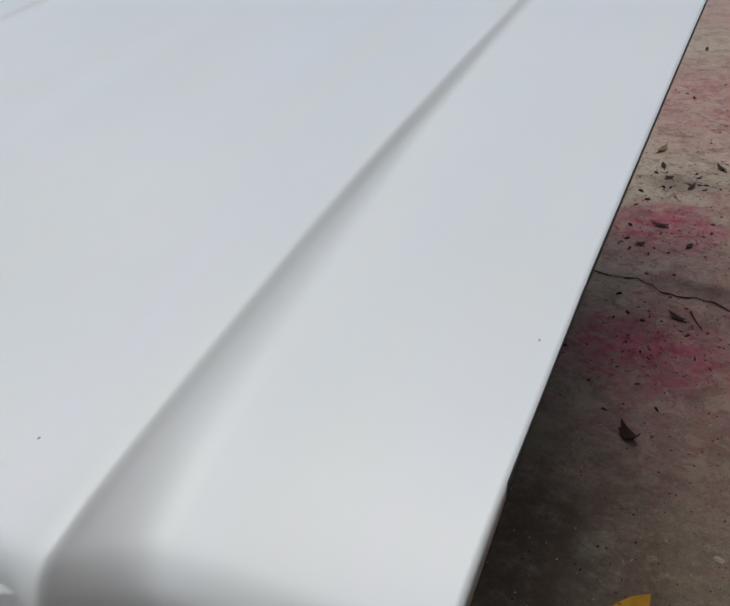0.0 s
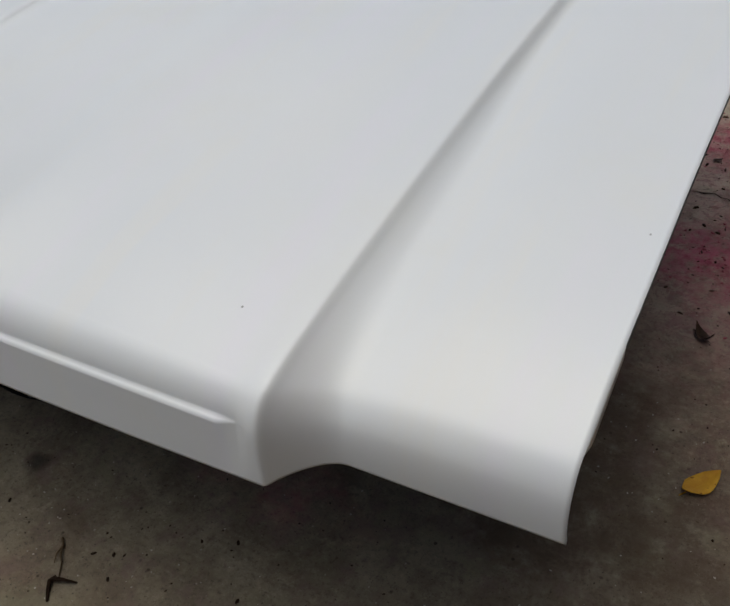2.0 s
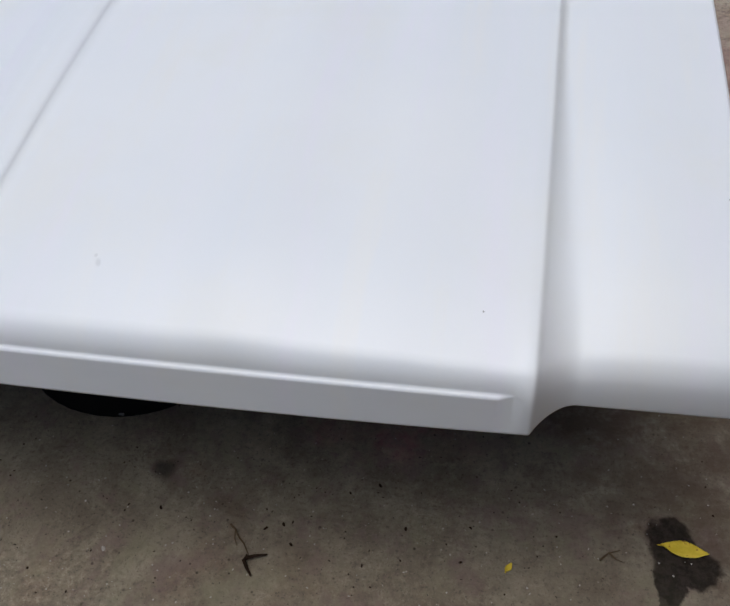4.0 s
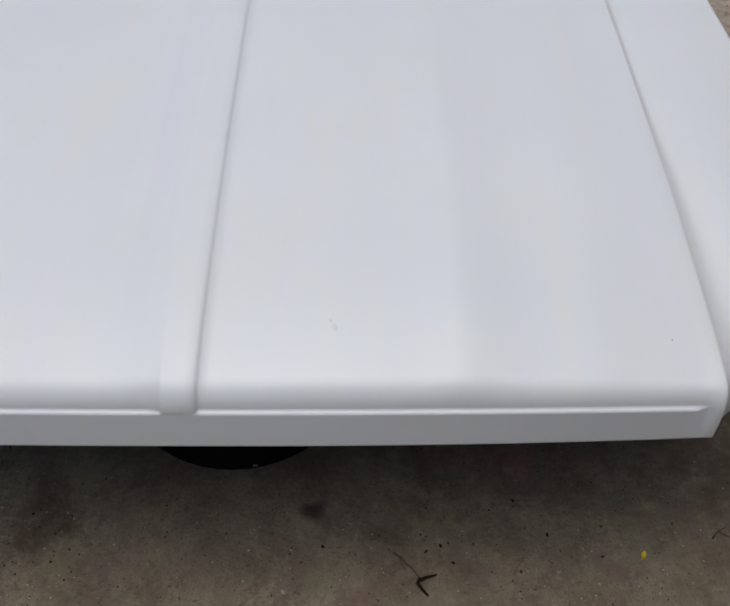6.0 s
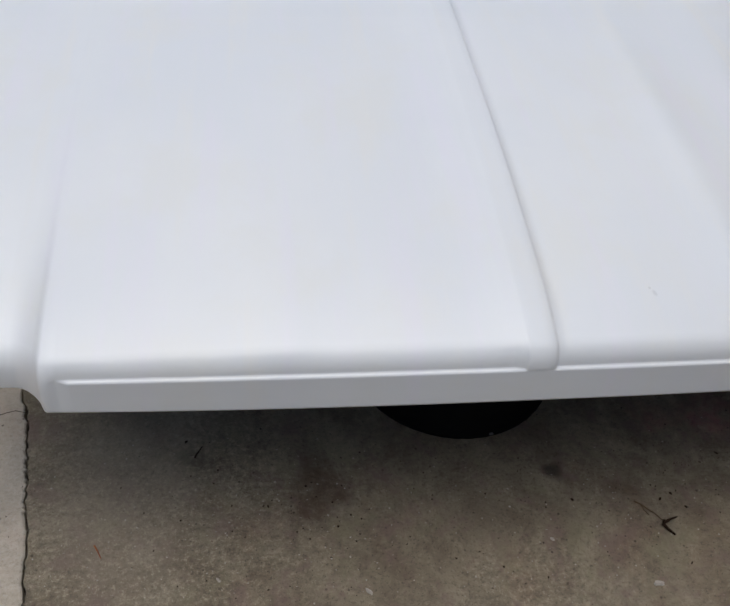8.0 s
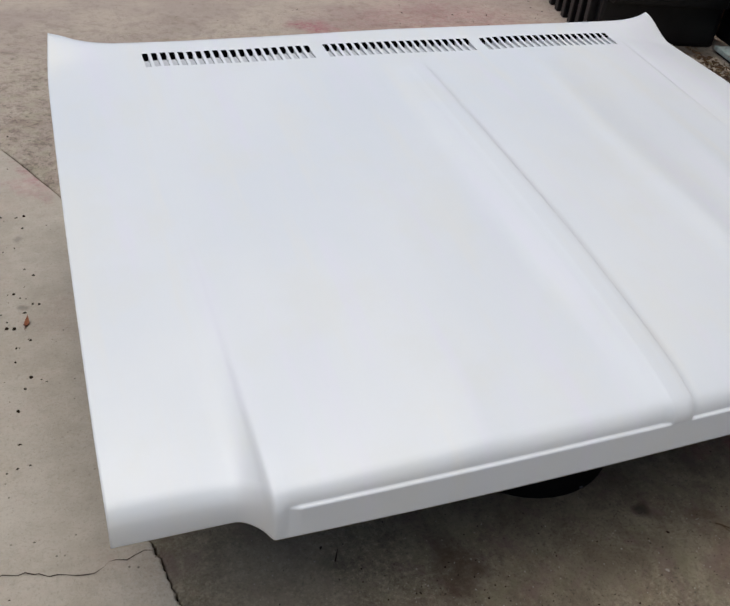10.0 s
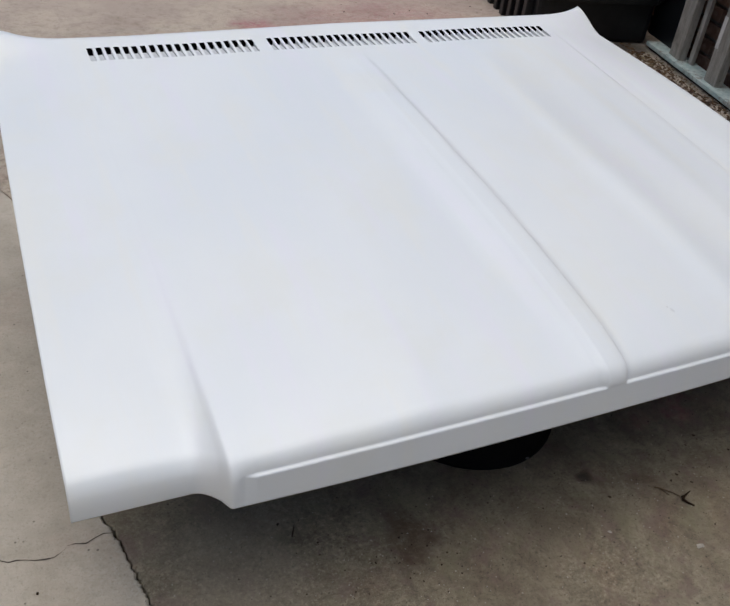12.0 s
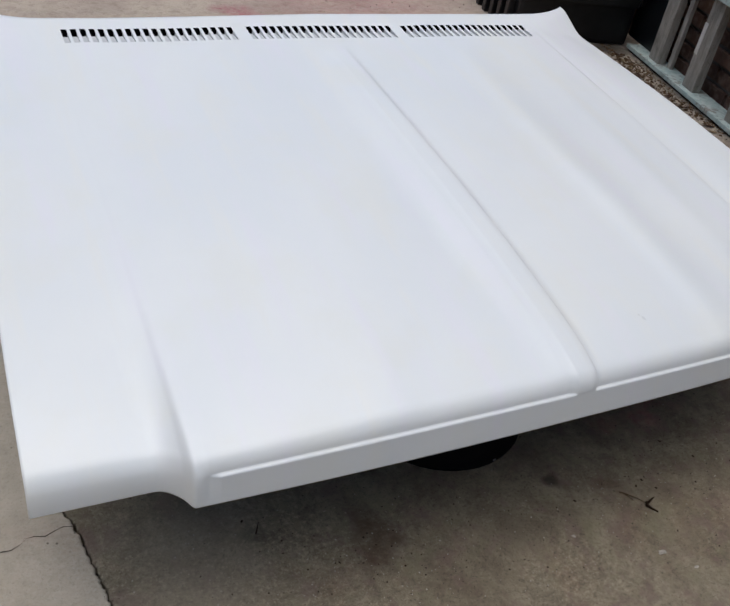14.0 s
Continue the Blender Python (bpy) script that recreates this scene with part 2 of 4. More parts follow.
M_LIGHT = concrete("pale_concrete", (0.50, 0.445, 0.365), (0.57, 0.52, 0.44), (0.41, 0.36, 0.29),
                   [(-0.84, 1.62, 0.10, 0.14, 0.55), (-0.95, 2.3, 0.5, 0.3, 0.12)],
                   [(-0.9, 1.0, 0.02, 0.02, 0.4), (-0.9, 1.3, 0.015, 0.02, 0.3)], brown=(0.43, 0.36, 0.28), grain=0.55,
                   # far stains, widened and deepened to paint in the shade across the far left
                   brown_rows=[(-3.55, 4.95, 0.42, 1.1, 0.95, -8), (-3.9, 4.35, 0.9, 0.36, 0.9), (-4.6, 5.6, 1.6, 1.6, 0.45), (-3.2, 5.75, 0.4, 0.14, 0.5, 30), (-2.3, 7.2, 1.6, 0.5, 0.15)])
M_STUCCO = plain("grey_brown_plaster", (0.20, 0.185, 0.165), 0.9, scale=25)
M_CRACK = plain("brown_crack_dirt", (0.040, 0.028, 0.022), 0.95, scale=120, spec=0.1)
M_SOIL = plain("dark_soil", (0.035, 0.028, 0.022), 0.95, scale=60)

m = Mat("white_primer_paint", 0.42, coat=0.25, spec=0.5)
m.set(m.b, "Coat Roughness", 0.3)
n1, n2 = m.noise(2.4, 4), m.noise(300, 3)
cc = m.mix(m.span(n1, 0.35, 0.7), (0.765, 0.79, 0.805), (0.80, 0.815, 0.812))
cc = m.mix(m.span(m.noise(5.5, 6, 0.6), 0.48, 0.68, 0, 0.7), cc, (0.785, 0.793, 0.765))
streak = m.noise(1.0, 5, 0.6, m.vec("MULTIPLY", m.co, (15.0, 1.5, 1.0)))
cc = m.mix(m.span(streak, 0.50, 0.68, 0, 0.55), cc, (0.795, 0.782, 0.838))
cc = m.mix(m.span(streak, 0.48, 0.32, 0, 0.55), cc, (0.805, 0.803, 0.765))
nibs = m.patches([(0.556, 0.0885, 0.0013, 0.0015, 0.8), (0.792, 0.265, 0.0012, 0.0014, 0.7), (0.169, 0.090, 0.004, 0.007, 0.16, 20), (0.164, 0.098, 0.0025, 0.003, 0.16)], 0.3, 0.0006, 300)
cc = m.mix(nibs, cc, (0.12, 0.12, 0.11))
m.bump(n2, 0.05, 0.0005)
M_WHITE = m.done(cc, m.span(n1, 0.3, 0.7, 0.33, 0.42))
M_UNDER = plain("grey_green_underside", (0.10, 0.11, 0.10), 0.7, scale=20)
M_SLOT = plain("grey_slot_primer", (0.60, 0.61, 0.62), 0.7, vary=0.15)
M_BLACK = plain("black_plastic", (0.0032, 0.003, 0.003), 0.75, vary=0.3, scale=40, spec=0.12)
M_TOTE = plain("scuffed_black_plastic", (0.0075, 0.0072, 0.0082), 0.42, vary=0.5, scale=18, spec=0.35)
M_LABEL = plain("faded_red_label", (0.24, 0.095, 0.085), 0.6, vary=0.5, scale=40)
M_PALE_MARK = plain("pale_mark_grey", (0.16, 0.155, 0.15), 0.7, vary=0.4, scale=60)
M_RUBBER = plain("black_rubber", (0.010, 0.010, 0.010), 0.85, spec=0.2)
M_CAR = plain("dark_car_paint", (0.010, 0.010, 0.011), 0.5, vary=0.1, spec=0.15)
M_GLASS = plain("dark_window_glass", (0.01, 0.011, 0.012), 0.08, vary=0.05, bump=0.0)
M_STEEL = plain("grey_steel", (0.30, 0.30, 0.31), 0.4, 0.8)
M_PANEL = plain("dark_glossy_panel", (0.010, 0.011, 0.013), 0.28, vary=0.2, scale=9, spec=0.4)
M_DULLSTEEL = plain("dull_dark_steel", (0.075, 0.072, 0.07), 0.6, 0.5)
M_WHITEPAINT = plain("chalky_white_paint", (0.60, 0.57, 0.53), 0.7, vary=0.12)


def wood(name, a, b, paint=None):
    m = Mat(name, 0.8, spec=0.3)
    sep = m.vec("MULTIPLY", m.co, (45.0, 45.0, 9.0))
    grain = m.noise(1.0, 6, 0.65, sep, 0.6)
    c = m.mix(m.span(grain, 0.3, 0.7), a, b)
    c = m.mix(m.span(m.noise(9, 4), 0.55, 0.75, 0, 0.6), c, tuple(x * 0.55 for x in a))
    if paint:
        flaked = m.span(m.noise(20, 7, 0.7), 0.34, 0.50)
        c = m.mix(m.math("MULTIPLY", flaked, 0.9), c, m.mix(m.span(m.noise(40, 5), 0.3, 0.7), paint[0], paint[1]))
    c = m.mix(m.span(m.noise(110, 4, 0.6), 0.63, 0.72, 0, 0.8), c, tuple(x * 0.3 for x in a))
    m.bump(grain, 0.4, 0.002)
    return m.done(c)


M_POST = wood("weathered_timber", (0.22, 0.20, 0.172), (0.36, 0.335, 0.295))
M_TEAL = wood("timber_with_flaking_teal_paint", (0.20, 0.18, 0.15), (0.33, 0.30, 0.26), ((0.34, 0.45, 0.43), (0.50, 0.56, 0.52)))
M_BOARD = wood("bare_board", (0.30, 0.22, 0.12), (0.45, 0.35, 0.2))

m = Mat("old_brown_brick", 0.9, spec=0.2)
cc = m.mix(m.chance(), (0.075, 0.042, 0.032), (0.165, 0.095, 0.072))
cc = m.mix(m.span(m.noise(30, 6), 0.4, 0.7, 0, 0.5), cc, (0.20, 0.15, 0.12))
m.bump(m.noise(70, 5), 0.5, 0.003)
M_BRICK = m.done(cc)
M_MORTAR = plain("grey_mortar", (0.10, 0.086, 0.075), 0.95, scale=80)


def leaf_mat(name, a, b, spot):
    m = Mat(name, 0.6, spec=0.2)
    c = m.mix(m.span(m.noise(60, 4), 0.3, 0.7), a, b)
    c = m.mix(m.span(m.noise(150, 4), 0.62, 0.7), c, spot)
    m.bump(m.noise(200, 3), 0.3, 0.001)
    return m.done(c)


M_YELLOW = leaf_mat("yellow_leaf", (0.50, 0.37, 0.02), (0.66, 0.50, 0.05), (0.22, 0.10, 0.02))
M_ORANGE = leaf_mat("orange_yellow_leaf", (0.42, 0.21, 0.02), (0.55, 0.31, 0.03), (0.2, 0.08, 0.02))
M_DRY = leaf_mat("dry_brown_leaf", (0.032, 0.016, 0.010), (0.066, 0.033, 0.018), (0.02, 0.012, 0.008))
M_TAN = leaf_mat("tan_dry_leaf", (0.13, 0.09, 0.05), (0.24, 0.18, 0.10), (0.05, 0.03, 0.015))
M_TWIG = plain("dark_twig_bark", (0.024, 0.014, 0.009), 0.95, scale=90, spec=0.08)
M_RUSTLEAF = leaf_mat("red_brown_leaf", (0.20, 0.06, 0.03), (0.30, 0.12, 0.05), (0.06, 0.02, 0.01))
M_CHIP = plain("pale_stone_chip", (0.40, 0.37, 0.32), 0.85, scale=80)


# ---- building helpers ----
def mesh_of(name, verts, faces, material, smooth=False):
    me = bpy.data.meshes.new(name)
    me.from_pydata([tuple(v) for v in verts], [], faces)
    me.materials.append(material)
    if smooth:
        me.polygons.foreach_set("use_smooth", [True] * len(me.polygons))
    me.update()
    return me


def part(name, data, material=None, parent=None, label=""):
    """Links a bmesh or a mesh as one object under a thing or a part."""
    if isinstance(data, bmesh.types.BMesh):
        me = bpy.data.meshes.new(name)
        bmesh.ops.recalc_face_normals(data, faces=data.faces)
        data.to_mesh(me)
        data.free()
        me.materials.append(material)
    else:
        me = data
    ob = new(name, me)
    ob.parent = parent
    return tagged(ob, label)


def thing(name, label, category, at=(0, 0, 0), turn=0.0, group="", kind=""):
    ob = new(name)
    ob.empty_display_size = 0.05
    ob.matrix_world = pose(*at, 0, 0, turn)
    return tagged(ob, label, category, group, kind)


def box(bm, lo, hi, bevel=0.0):
    """A box between two corners, its edges rounded."""
    r = bmesh.ops.create_cube(bm, size=1.0)["verts"]
    for v in r:
        v.co = Vector([lo[i] + (v.co[i] + 0.5) * (hi[i] - lo[i]) for i in range(3)])
    if bevel:
        es = list({e for v in r for e in v.link_edges})
        bmesh.ops.bevel(bm, geom=es, offset=bevel, segments=2, profile=0.6, affect="EDGES")
    return bm


def boxed(lo, hi, bevel=0.0):
    return box(bmesh.new(), lo, hi, bevel)


def lathe(rows, steps=48, bm=None, cap=True):
    """A body of revolution about z from rows of radius and height."""
    bm = bm or bmesh.new()
    rings = [[bm.verts.new((r * math.cos(2 * math.pi * i / steps), r * math.sin(2 * math.pi * i / steps), z)) for i in range(steps)]
             for r, z in rows]
    for a, b in zip(rings, rings[1:]):
        for i in range(steps):
            bm.faces.new((a[i], a[(i + 1) % steps], b[(i + 1) % steps], b[i]))
    if cap:
        bm.faces.new(rings[0][::-1]), bm.faces.new(rings[-1])
    for f in bm.faces:
        f.smooth = True
    return bm


def tube(bm, pts, radii, sides=6):
    """A tapered stick along points."""
    pts = [Vector(p) for p in pts]
    rings = []
    for i, p in enumerate(pts):
        d = (pts[min(i + 1, len(pts) - 1)] - pts[max(i - 1, 0)]).normalized()
        a = d.orthogonal().normalized()
        b = d.cross(a)
        rings.append([bm.verts.new(p + (a * math.cos(2 * math.pi * k / sides) + b * math.sin(2 * math.pi * k / sides)) * radii[i]) for k in range(sides)])
    for a, b in zip(rings, rings[1:]):
        # match the rings by the nearest corner
        s = min(range(sides), key=lambda k: (b[k].co - a[0].co).length)
        for i in range(sides):
            bm.faces.new((a[i], a[(i + 1) % sides], b[(i + 1 + s) % sides], b[(i + s) % sides]))
    bm.faces.new(rings[0][::-1]), bm.faces.new(rings[-1])
    return bm


def ss(v, a, b):
    t = min(1.0, max(0.0, (v - a) / (b - a)))
    return t * t * (3 - 2 * t)


def lerp_rows(v, rows):
    """Smooth interpolation through rows of (v, value)."""
    if v <= rows[0][0]:
        return rows[0][1]
    for (a, p), (b, q) in zip(rows, rows[1:]):
        if v <= b:
            return p + (q - p) * (v - a) / (b - a)
    return rows[-1][1]


# ---- ground: two slabs with an open joint ----
JOINT = [(-60, 9.5), (-0.6, -0.588), (-0.04, -0.683), (0.33, -0.747), (1.4, -0.75), (4.38, -2.04), (6.7, -2.6), (60, -12)]


def joint_x(y):
    return lerp_rows(y, JOINT) + 0.004 * math.sin(y * 9) + 0.007 * noise.noise((y * 14, 0, 3)) + 0.004 * noise.noise((y * 47, 2, 3)) + 0.0025 * noise.noise((y * 95, 5, 3)) + 0.003 * noise.noise((y * 210, 5, 3))


def slab(name, side, label):
    ys = [-60, -20, -6, -2] + [-1 + 0.004 * i for i in range(600)] + [1.42 + 0.06 * i for i in range(19)] + [2.6 + 0.2 * i for i in range(40)] + [12, 25, 60]
    verts, faces = [], []
    for y in ys:
        x = joint_x(y) + side * (0.0002 + 0.0022 * abs(noise.noise((y * 31, 7 * side, 0))) + 0.0012 * abs(noise.noise((y * 120, 7 * side, 4))))
        verts += [(side * 70, y, 0), (x + side * 0.004, y, 0), (x + side * 0.001, y, -0.002), (x, y, -0.03)]
    for i in range(len(ys) - 1):
        for k in range(3):
            a, b = 4 * i + k, 4 * i + 4 + k
            faces.append((a, a + 1, b + 1, b) if side < 0 else (a, b, b + 1, a + 1))
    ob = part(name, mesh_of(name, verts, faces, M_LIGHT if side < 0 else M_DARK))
    return tagged(ob, label, "floor", kind="structure")


slab("pavement", -1, "pale beige concrete slab with hairline cracks")
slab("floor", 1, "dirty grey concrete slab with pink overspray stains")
g = part("ground", mesh_of("ground", [(-900, -900, -0.02), (900, -900, -0.02), (900, 900, -0.02), (-900, 900, -0.02)], [(0, 1, 2, 3)], M_SOIL))
tagged(g, "dark soil below and beyond the concrete slabs", "ground", kind="structure")


def crack(pts, width, label, group="cracks"):
    """A thin ragged crack as a dark ribbon just over the slab."""
    fine, rnd = [], random.Random(len(pts) * 7 + int(width * 1e5))
    for (ax, ay), (bx, by) in zip(pts, pts[1:]):
        n = max(2, int(math.dist((ax, ay), (bx, by)) / 0.012))
        for i in range(n):
            f = i / n
            fine.append((ax + (bx - ax) * f + rnd.uniform(-1, 1) * 0.004, ay + (by - ay) * f + rnd.uniform(-1, 1) * 0.0045))
    verts, faces = [], []
    for i, (x, y) in enumerate(fine):
        d = Vector((fine[min(i + 1, len(fine) - 1)][0] - fine[max(0, i - 1)][0], fine[min(i + 1, len(fine) - 1)][1] - fine[max(0, i - 1)][1])).normalized()
        w = width * rnd.choice((0.12, 0.4, 0.7, 1.0)) * (0.3 if i in (0, len(fine) - 1) else 1)
        verts += [(x - d.y * w, y + d.x * w, 0.0012), (x + d.y * w, y - d.x * w, 0.0012)]
    faces = [(2 * i, 2 * i + 1, 2 * i + 3, 2 * i + 2) for i in range(len(fine) - 1)]
    ob = part("crack", mesh_of("crack", verts, faces, M_CRACK))
    return tagged(ob, label, "crack", group, "structure")


crack([(-0.99, 0.30), (-0.901, 0.276), (-0.86, 0.262), (-0.832, 0.255), (-0.808, 0.269), (-0.77, 0.272), (-0.735, 0.277), (-0.728, 0.284)], 0.0011, "hairline crack across the pale concrete slab")
crack([(0.60, 1.040), (0.66, 1.052), (0.69, 1.046), (0.735, 1.050), (0.765, 1.028), (0.80, 1.018), (0.84, 1.022), (0.875, 1.008), (0.90, 1.010)], 0.0026, "dark crack across the stained concrete slab")


# ---- the hood: a wide pressed steel panel with a raised middle, stepped wings and louvre slots ----
HOOD_Z, HOOD_TURN = 0.3692, (4.2, -0.23, -0.12)
EDGE_X = [(0.055, 0.8072), (0.16, 0.8069), (0.24, 0.8058), (0.34, 0.8040), (0.49, 0.8013), (0.64, 0.7979), (0.79, 0.7942), (0.94, 0.7900), (1.07, 0.7862), (1.15, 0.7822), (1.20, 0.7755), (1.234, 0.7652)]
SLOT_Y0, SLOT_Y1, SLOT_W, SLOT_PITCH = 1.092, 1.153, 0.0118, 0.0189
SLOT_STARTS = (-0.5899, -0.1849, 0.2188)
SLOTS = [(s + i * SLOT_PITCH, s + i * SLOT_PITCH + SLOT_W) for s in SLOT_STARTS for i in range(20)]
NOSE_Y, WING_NOSE_Y, CREST_X = 0.100, 0.130, 0.6085


def centre_z(y):
    return 0.0405 + 0.0260 * (1 - math.exp(-(y - 0.0916) / 0.19))


def crest_z(y):
    return 0.0176 + 0.0490 * (1 - math.exp(-(y - 0.0916) / 0.38))


REAR_Z = [(-0.81, 0.083), (-0.768, 0.0815), (-0.74, 0.0770), (-0.70, 0.0735), (-0.64, 0.0708), (-0.5, 0.0700), (-0.3, 0.0730), (0.0, 0.0788), (0.3, 0.0782), (0.6, 0.0776), (0.68, 0.0785), (0.73, 0.0800), (0.81, 0.0825)]
STEP_DEPTH = [(0.0, 0.0240), (0.135, 0.0195), (0.3, 0.0152), (0.5, 0.0112), (0.8, 0.0075), (1.02, 0.0034), (1.15, 0.0), (1.3, 0.0)]
WING_OUT = [(0.0, -0.032), (0.1, -0.0050), (0.16, 0.0105), (0.24, 0.0212), (0.34, 0.0312), (0.49, 0.0390), (0.64, 0.0440), (0.79, 0.0466), (0.94, 0.0464), (1.07, 0.0436), (1.3, 0.0400)]


def smooth_rows(v, rows):
    return sum(lerp_rows(v + 0.015 * i, rows) for i in range(-4, 5)) / 9


def middle_z(x, y):
    """Height of the raised middle, without its relief."""
    c = centre_z(y)
    return c + (crest_z(y) - c) * (min(abs(x), 0.64) / CREST_X) ** 2


def wing_z(x, y):
    a = abs(x)
    inner = crest_z(max(0.06, y)) - smooth_rows(y, STEP_DEPTH) * (1 - 0.35 * ss(y, 0.10, 0.40) * (x < 0))
    outer = smooth_rows(y, WING_OUT)
    dish = outer + (0.0025 if x > 0 else 0.0030) + 0.5 * max(0.0, inner - outer)
    shift = 0.0 if x > 0 else 0.030
    return inner + (dish - inner) * ss(a, 0.630 + shift, 0.705 + shift) + (outer - dish) * ss(a, 0.690 + shift / 2, 0.810)


def step_blend(x, y=0.0):
    """0 on the raised middle, 1 on the wing, crisp at the upper edge and soft at the foot; far wider on the left."""
    a = abs(x)
    wide = 0.045 - 0.031 * ss(y, 0.05, 0.55) if x > 0 else 0.045 + 0.050 * ss(y, 0.06, 0.30)
    s = min(1.0, max(0.0, (a - CREST_X) / wide))
    return (1 - (1 - s) ** 2.0) * ss(a, CREST_X - 0.004, CREST_X + (0.006 if x > 0 else 0.012))


def relief(x, y):
    """The narrow spine, the soft folds beside it and the slight waviness of hand-finished steel."""
    a = abs(x)
    if x > 0:
        spine = 0.0058 * (1 - ss(a, 0.0160, 0.0255)) - 0.0006 * math.exp(-((a - 0.028) / 0.004) ** 2)
    else:
        k = 0.4 + 0.6 * ss(y, 0.05, 0.25)
        spine = 0.0058 - 0.0016 * ss(a, 0.020, 0.030) - 0.0042 * ss(a, 0.030 - 0.006 * (1 - k), 0.048 + 0.042 * k)
        spine -= 0.0007 * math.exp(-((a - 0.030) / 0.006) ** 2) * k
    fold = 0.0015 * math.exp(-((a - 0.306) / 0.027) ** 2) + 0.0030 * math.exp(-((a - 0.325) / 0.050) ** 2) + 0.0007 * math.exp(-((a - 0.596) / 0.020) ** 2) + 0.0018 * math.exp(-((a - 0.475) / 0.034) ** 2)
    if x < 0:
        fold = 0.5 * fold - 0.0062 * math.exp(-((a - 0.088) / (0.032 if a < 0.088 else 0.080)) ** 2) * (0.08 + 0.92 * ss(y, 0.10, 0.40))
    if x > 0.62:
        fold += 0.0020 * math.exp(-((a - 0.705 + 0.03 * y) / 0.022) ** 2) * ss(y, 0.45, 0.9)
    wave = 0.0019 * noise.noise((x * 5, y * 3.2, 1.7)) + 0.0004 * noise.noise((x * 13, y * 8, 5.1)) + 0.0012 * noise.noise((x * 17, y * 1.6, 8.3))
    fade = 1 - ss(y, 0.95, 1.06)
    return (spine + (0.9 + 0.6 * (1 - ss(y, 0.3, 0.8))) * fold) * fade + wave


def bezier(f, a, b, c, d):
    e = 1 - f
    return tuple(e ** 3 * a[i] + 3 * e * e * f * b[i] + 3 * e * f * f * c[i] + f ** 3 * d[i] for i in (0, 1))


def hood_row(kind, f):
    """A function from x to (y, z) for one line across the panel."""
    def at(x):
        a = abs(x)
        r = min(a, CREST_X) / 0.606
        front, low = -0.0105 + 0.0215 * r * r, -0.0503 - 0.0145 * r ** 1.6
        ledge, top = 0.0045 + 0.0175 * r * r, -0.0015 - 0.0150 * r * r
        proud = 0.0054 * (1 - ss(a, 0.5855, 0.5905))
        prow = proud * (1 - ss(a, 0.017, 0.0215 if x > 0 else 0.026))
        wy = 0.052 + 0.0095 * (a - 0.65) / 0.16
        wlow = -0.066 - 0.0073 * min(1.0, max(0.0, (a - 0.655) / 0.15))
        wz = wing_z(x, WING_NOSE_Y)
        valley = ledge - prow
        rear = 1.197 + 0.037 * max(0.0, (a - 0.62) / 0.19) ** 2.2
        w = step_blend(x)
        z1 = middle_z(x, NOSE_Y) + relief(x, 0.05)

        def wing(k):
            return bezier(k, (wy, wlow), (wy + 0.0005, wlow + 0.0455), (wy + 0.009, wz - 0.0115), (WING_NOSE_Y, wz))

        if kind == "flange":
            c, g = (front + 0.026, low + 0.004), (wy + 0.002 + 0.018 * (1 - ss(a, 0.72, 0.79)), wlow + 0.003)
        elif kind == "face":
            c, g = (front + (ledge - proud - front) * f, low + (top - low) * f), wing(0.34 * f)
        elif kind == "ledge":
            c, g = (ledge - proud + (valley - ledge + proud) * f, top + 0.0022 * f), wing(0.34 + 0.01 * f)
        elif kind == "nose":
            c = bezier(f, (valley, top + 0.0022), (valley + 0.0050, top + 0.64 * (z1 - top)), (valley + 0.0145 + 0.016 * (1 - r ** 4), z1 - 0.0050), (NOSE_Y, z1))
            g = wing(0.35 + 0.65 * f)
        else:
            w = step_blend(x, f)
            y0 = NOSE_Y + (WING_NOSE_Y - NOSE_Y) * w
            y = f if f > 0.2 else y0 + (0.2 - y0) * (f - NOSE_Y) / (0.2 - NOSE_Y)
            if f > SLOT_Y1:
                y = SLOT_Y1 + (rear - SLOT_Y1) * (f - SLOT_Y1) / 0.06
            bump = relief(x, y)
            cz = middle_z(x, y) + bump * (1 - w)
            z = cz + (wing_z(x, y) - cz) * w + bump * 0.7 * w
            # the rear edge curls up, most at the corners
            return y, z + (lerp_rows(x, REAR_Z) - z) * ss(y, 1.14 - 0.02 * ss(a, 0.58, 0.70), rear)
        if kind in ("face", "ledge", "nose"):
            # towards its ends the front rounds over without a ledge
            we = ss(a, 0.586, 0.604)
            e = bezier({"face": 0.32 * f, "ledge": 0.32 + 0.01 * f, "nose": 0.33 + 0.67 * f}[kind],
                       (front, low), (front + 0.0045, low + 0.0645), (front + 0.0055, z1 - 0.002), (NOSE_Y, z1))
            c = (c[0] + (e[0] - c[0]) * we, c[1] + (e[1] - c[1]) * we)
        return c[0] + (g[0] - c[0]) * w, c[1] + (g[1] - c[1]) * w
    return at


def hood_x(u, y):
    """Draws the wing in to its tapering edge."""
    a = abs(u)
    if a <= 0.66:
        return u
    return math.copysign(0.66 + (a - 0.66) * (smooth_rows(y, EDGE_X) - 0.66) / 0.15, u)


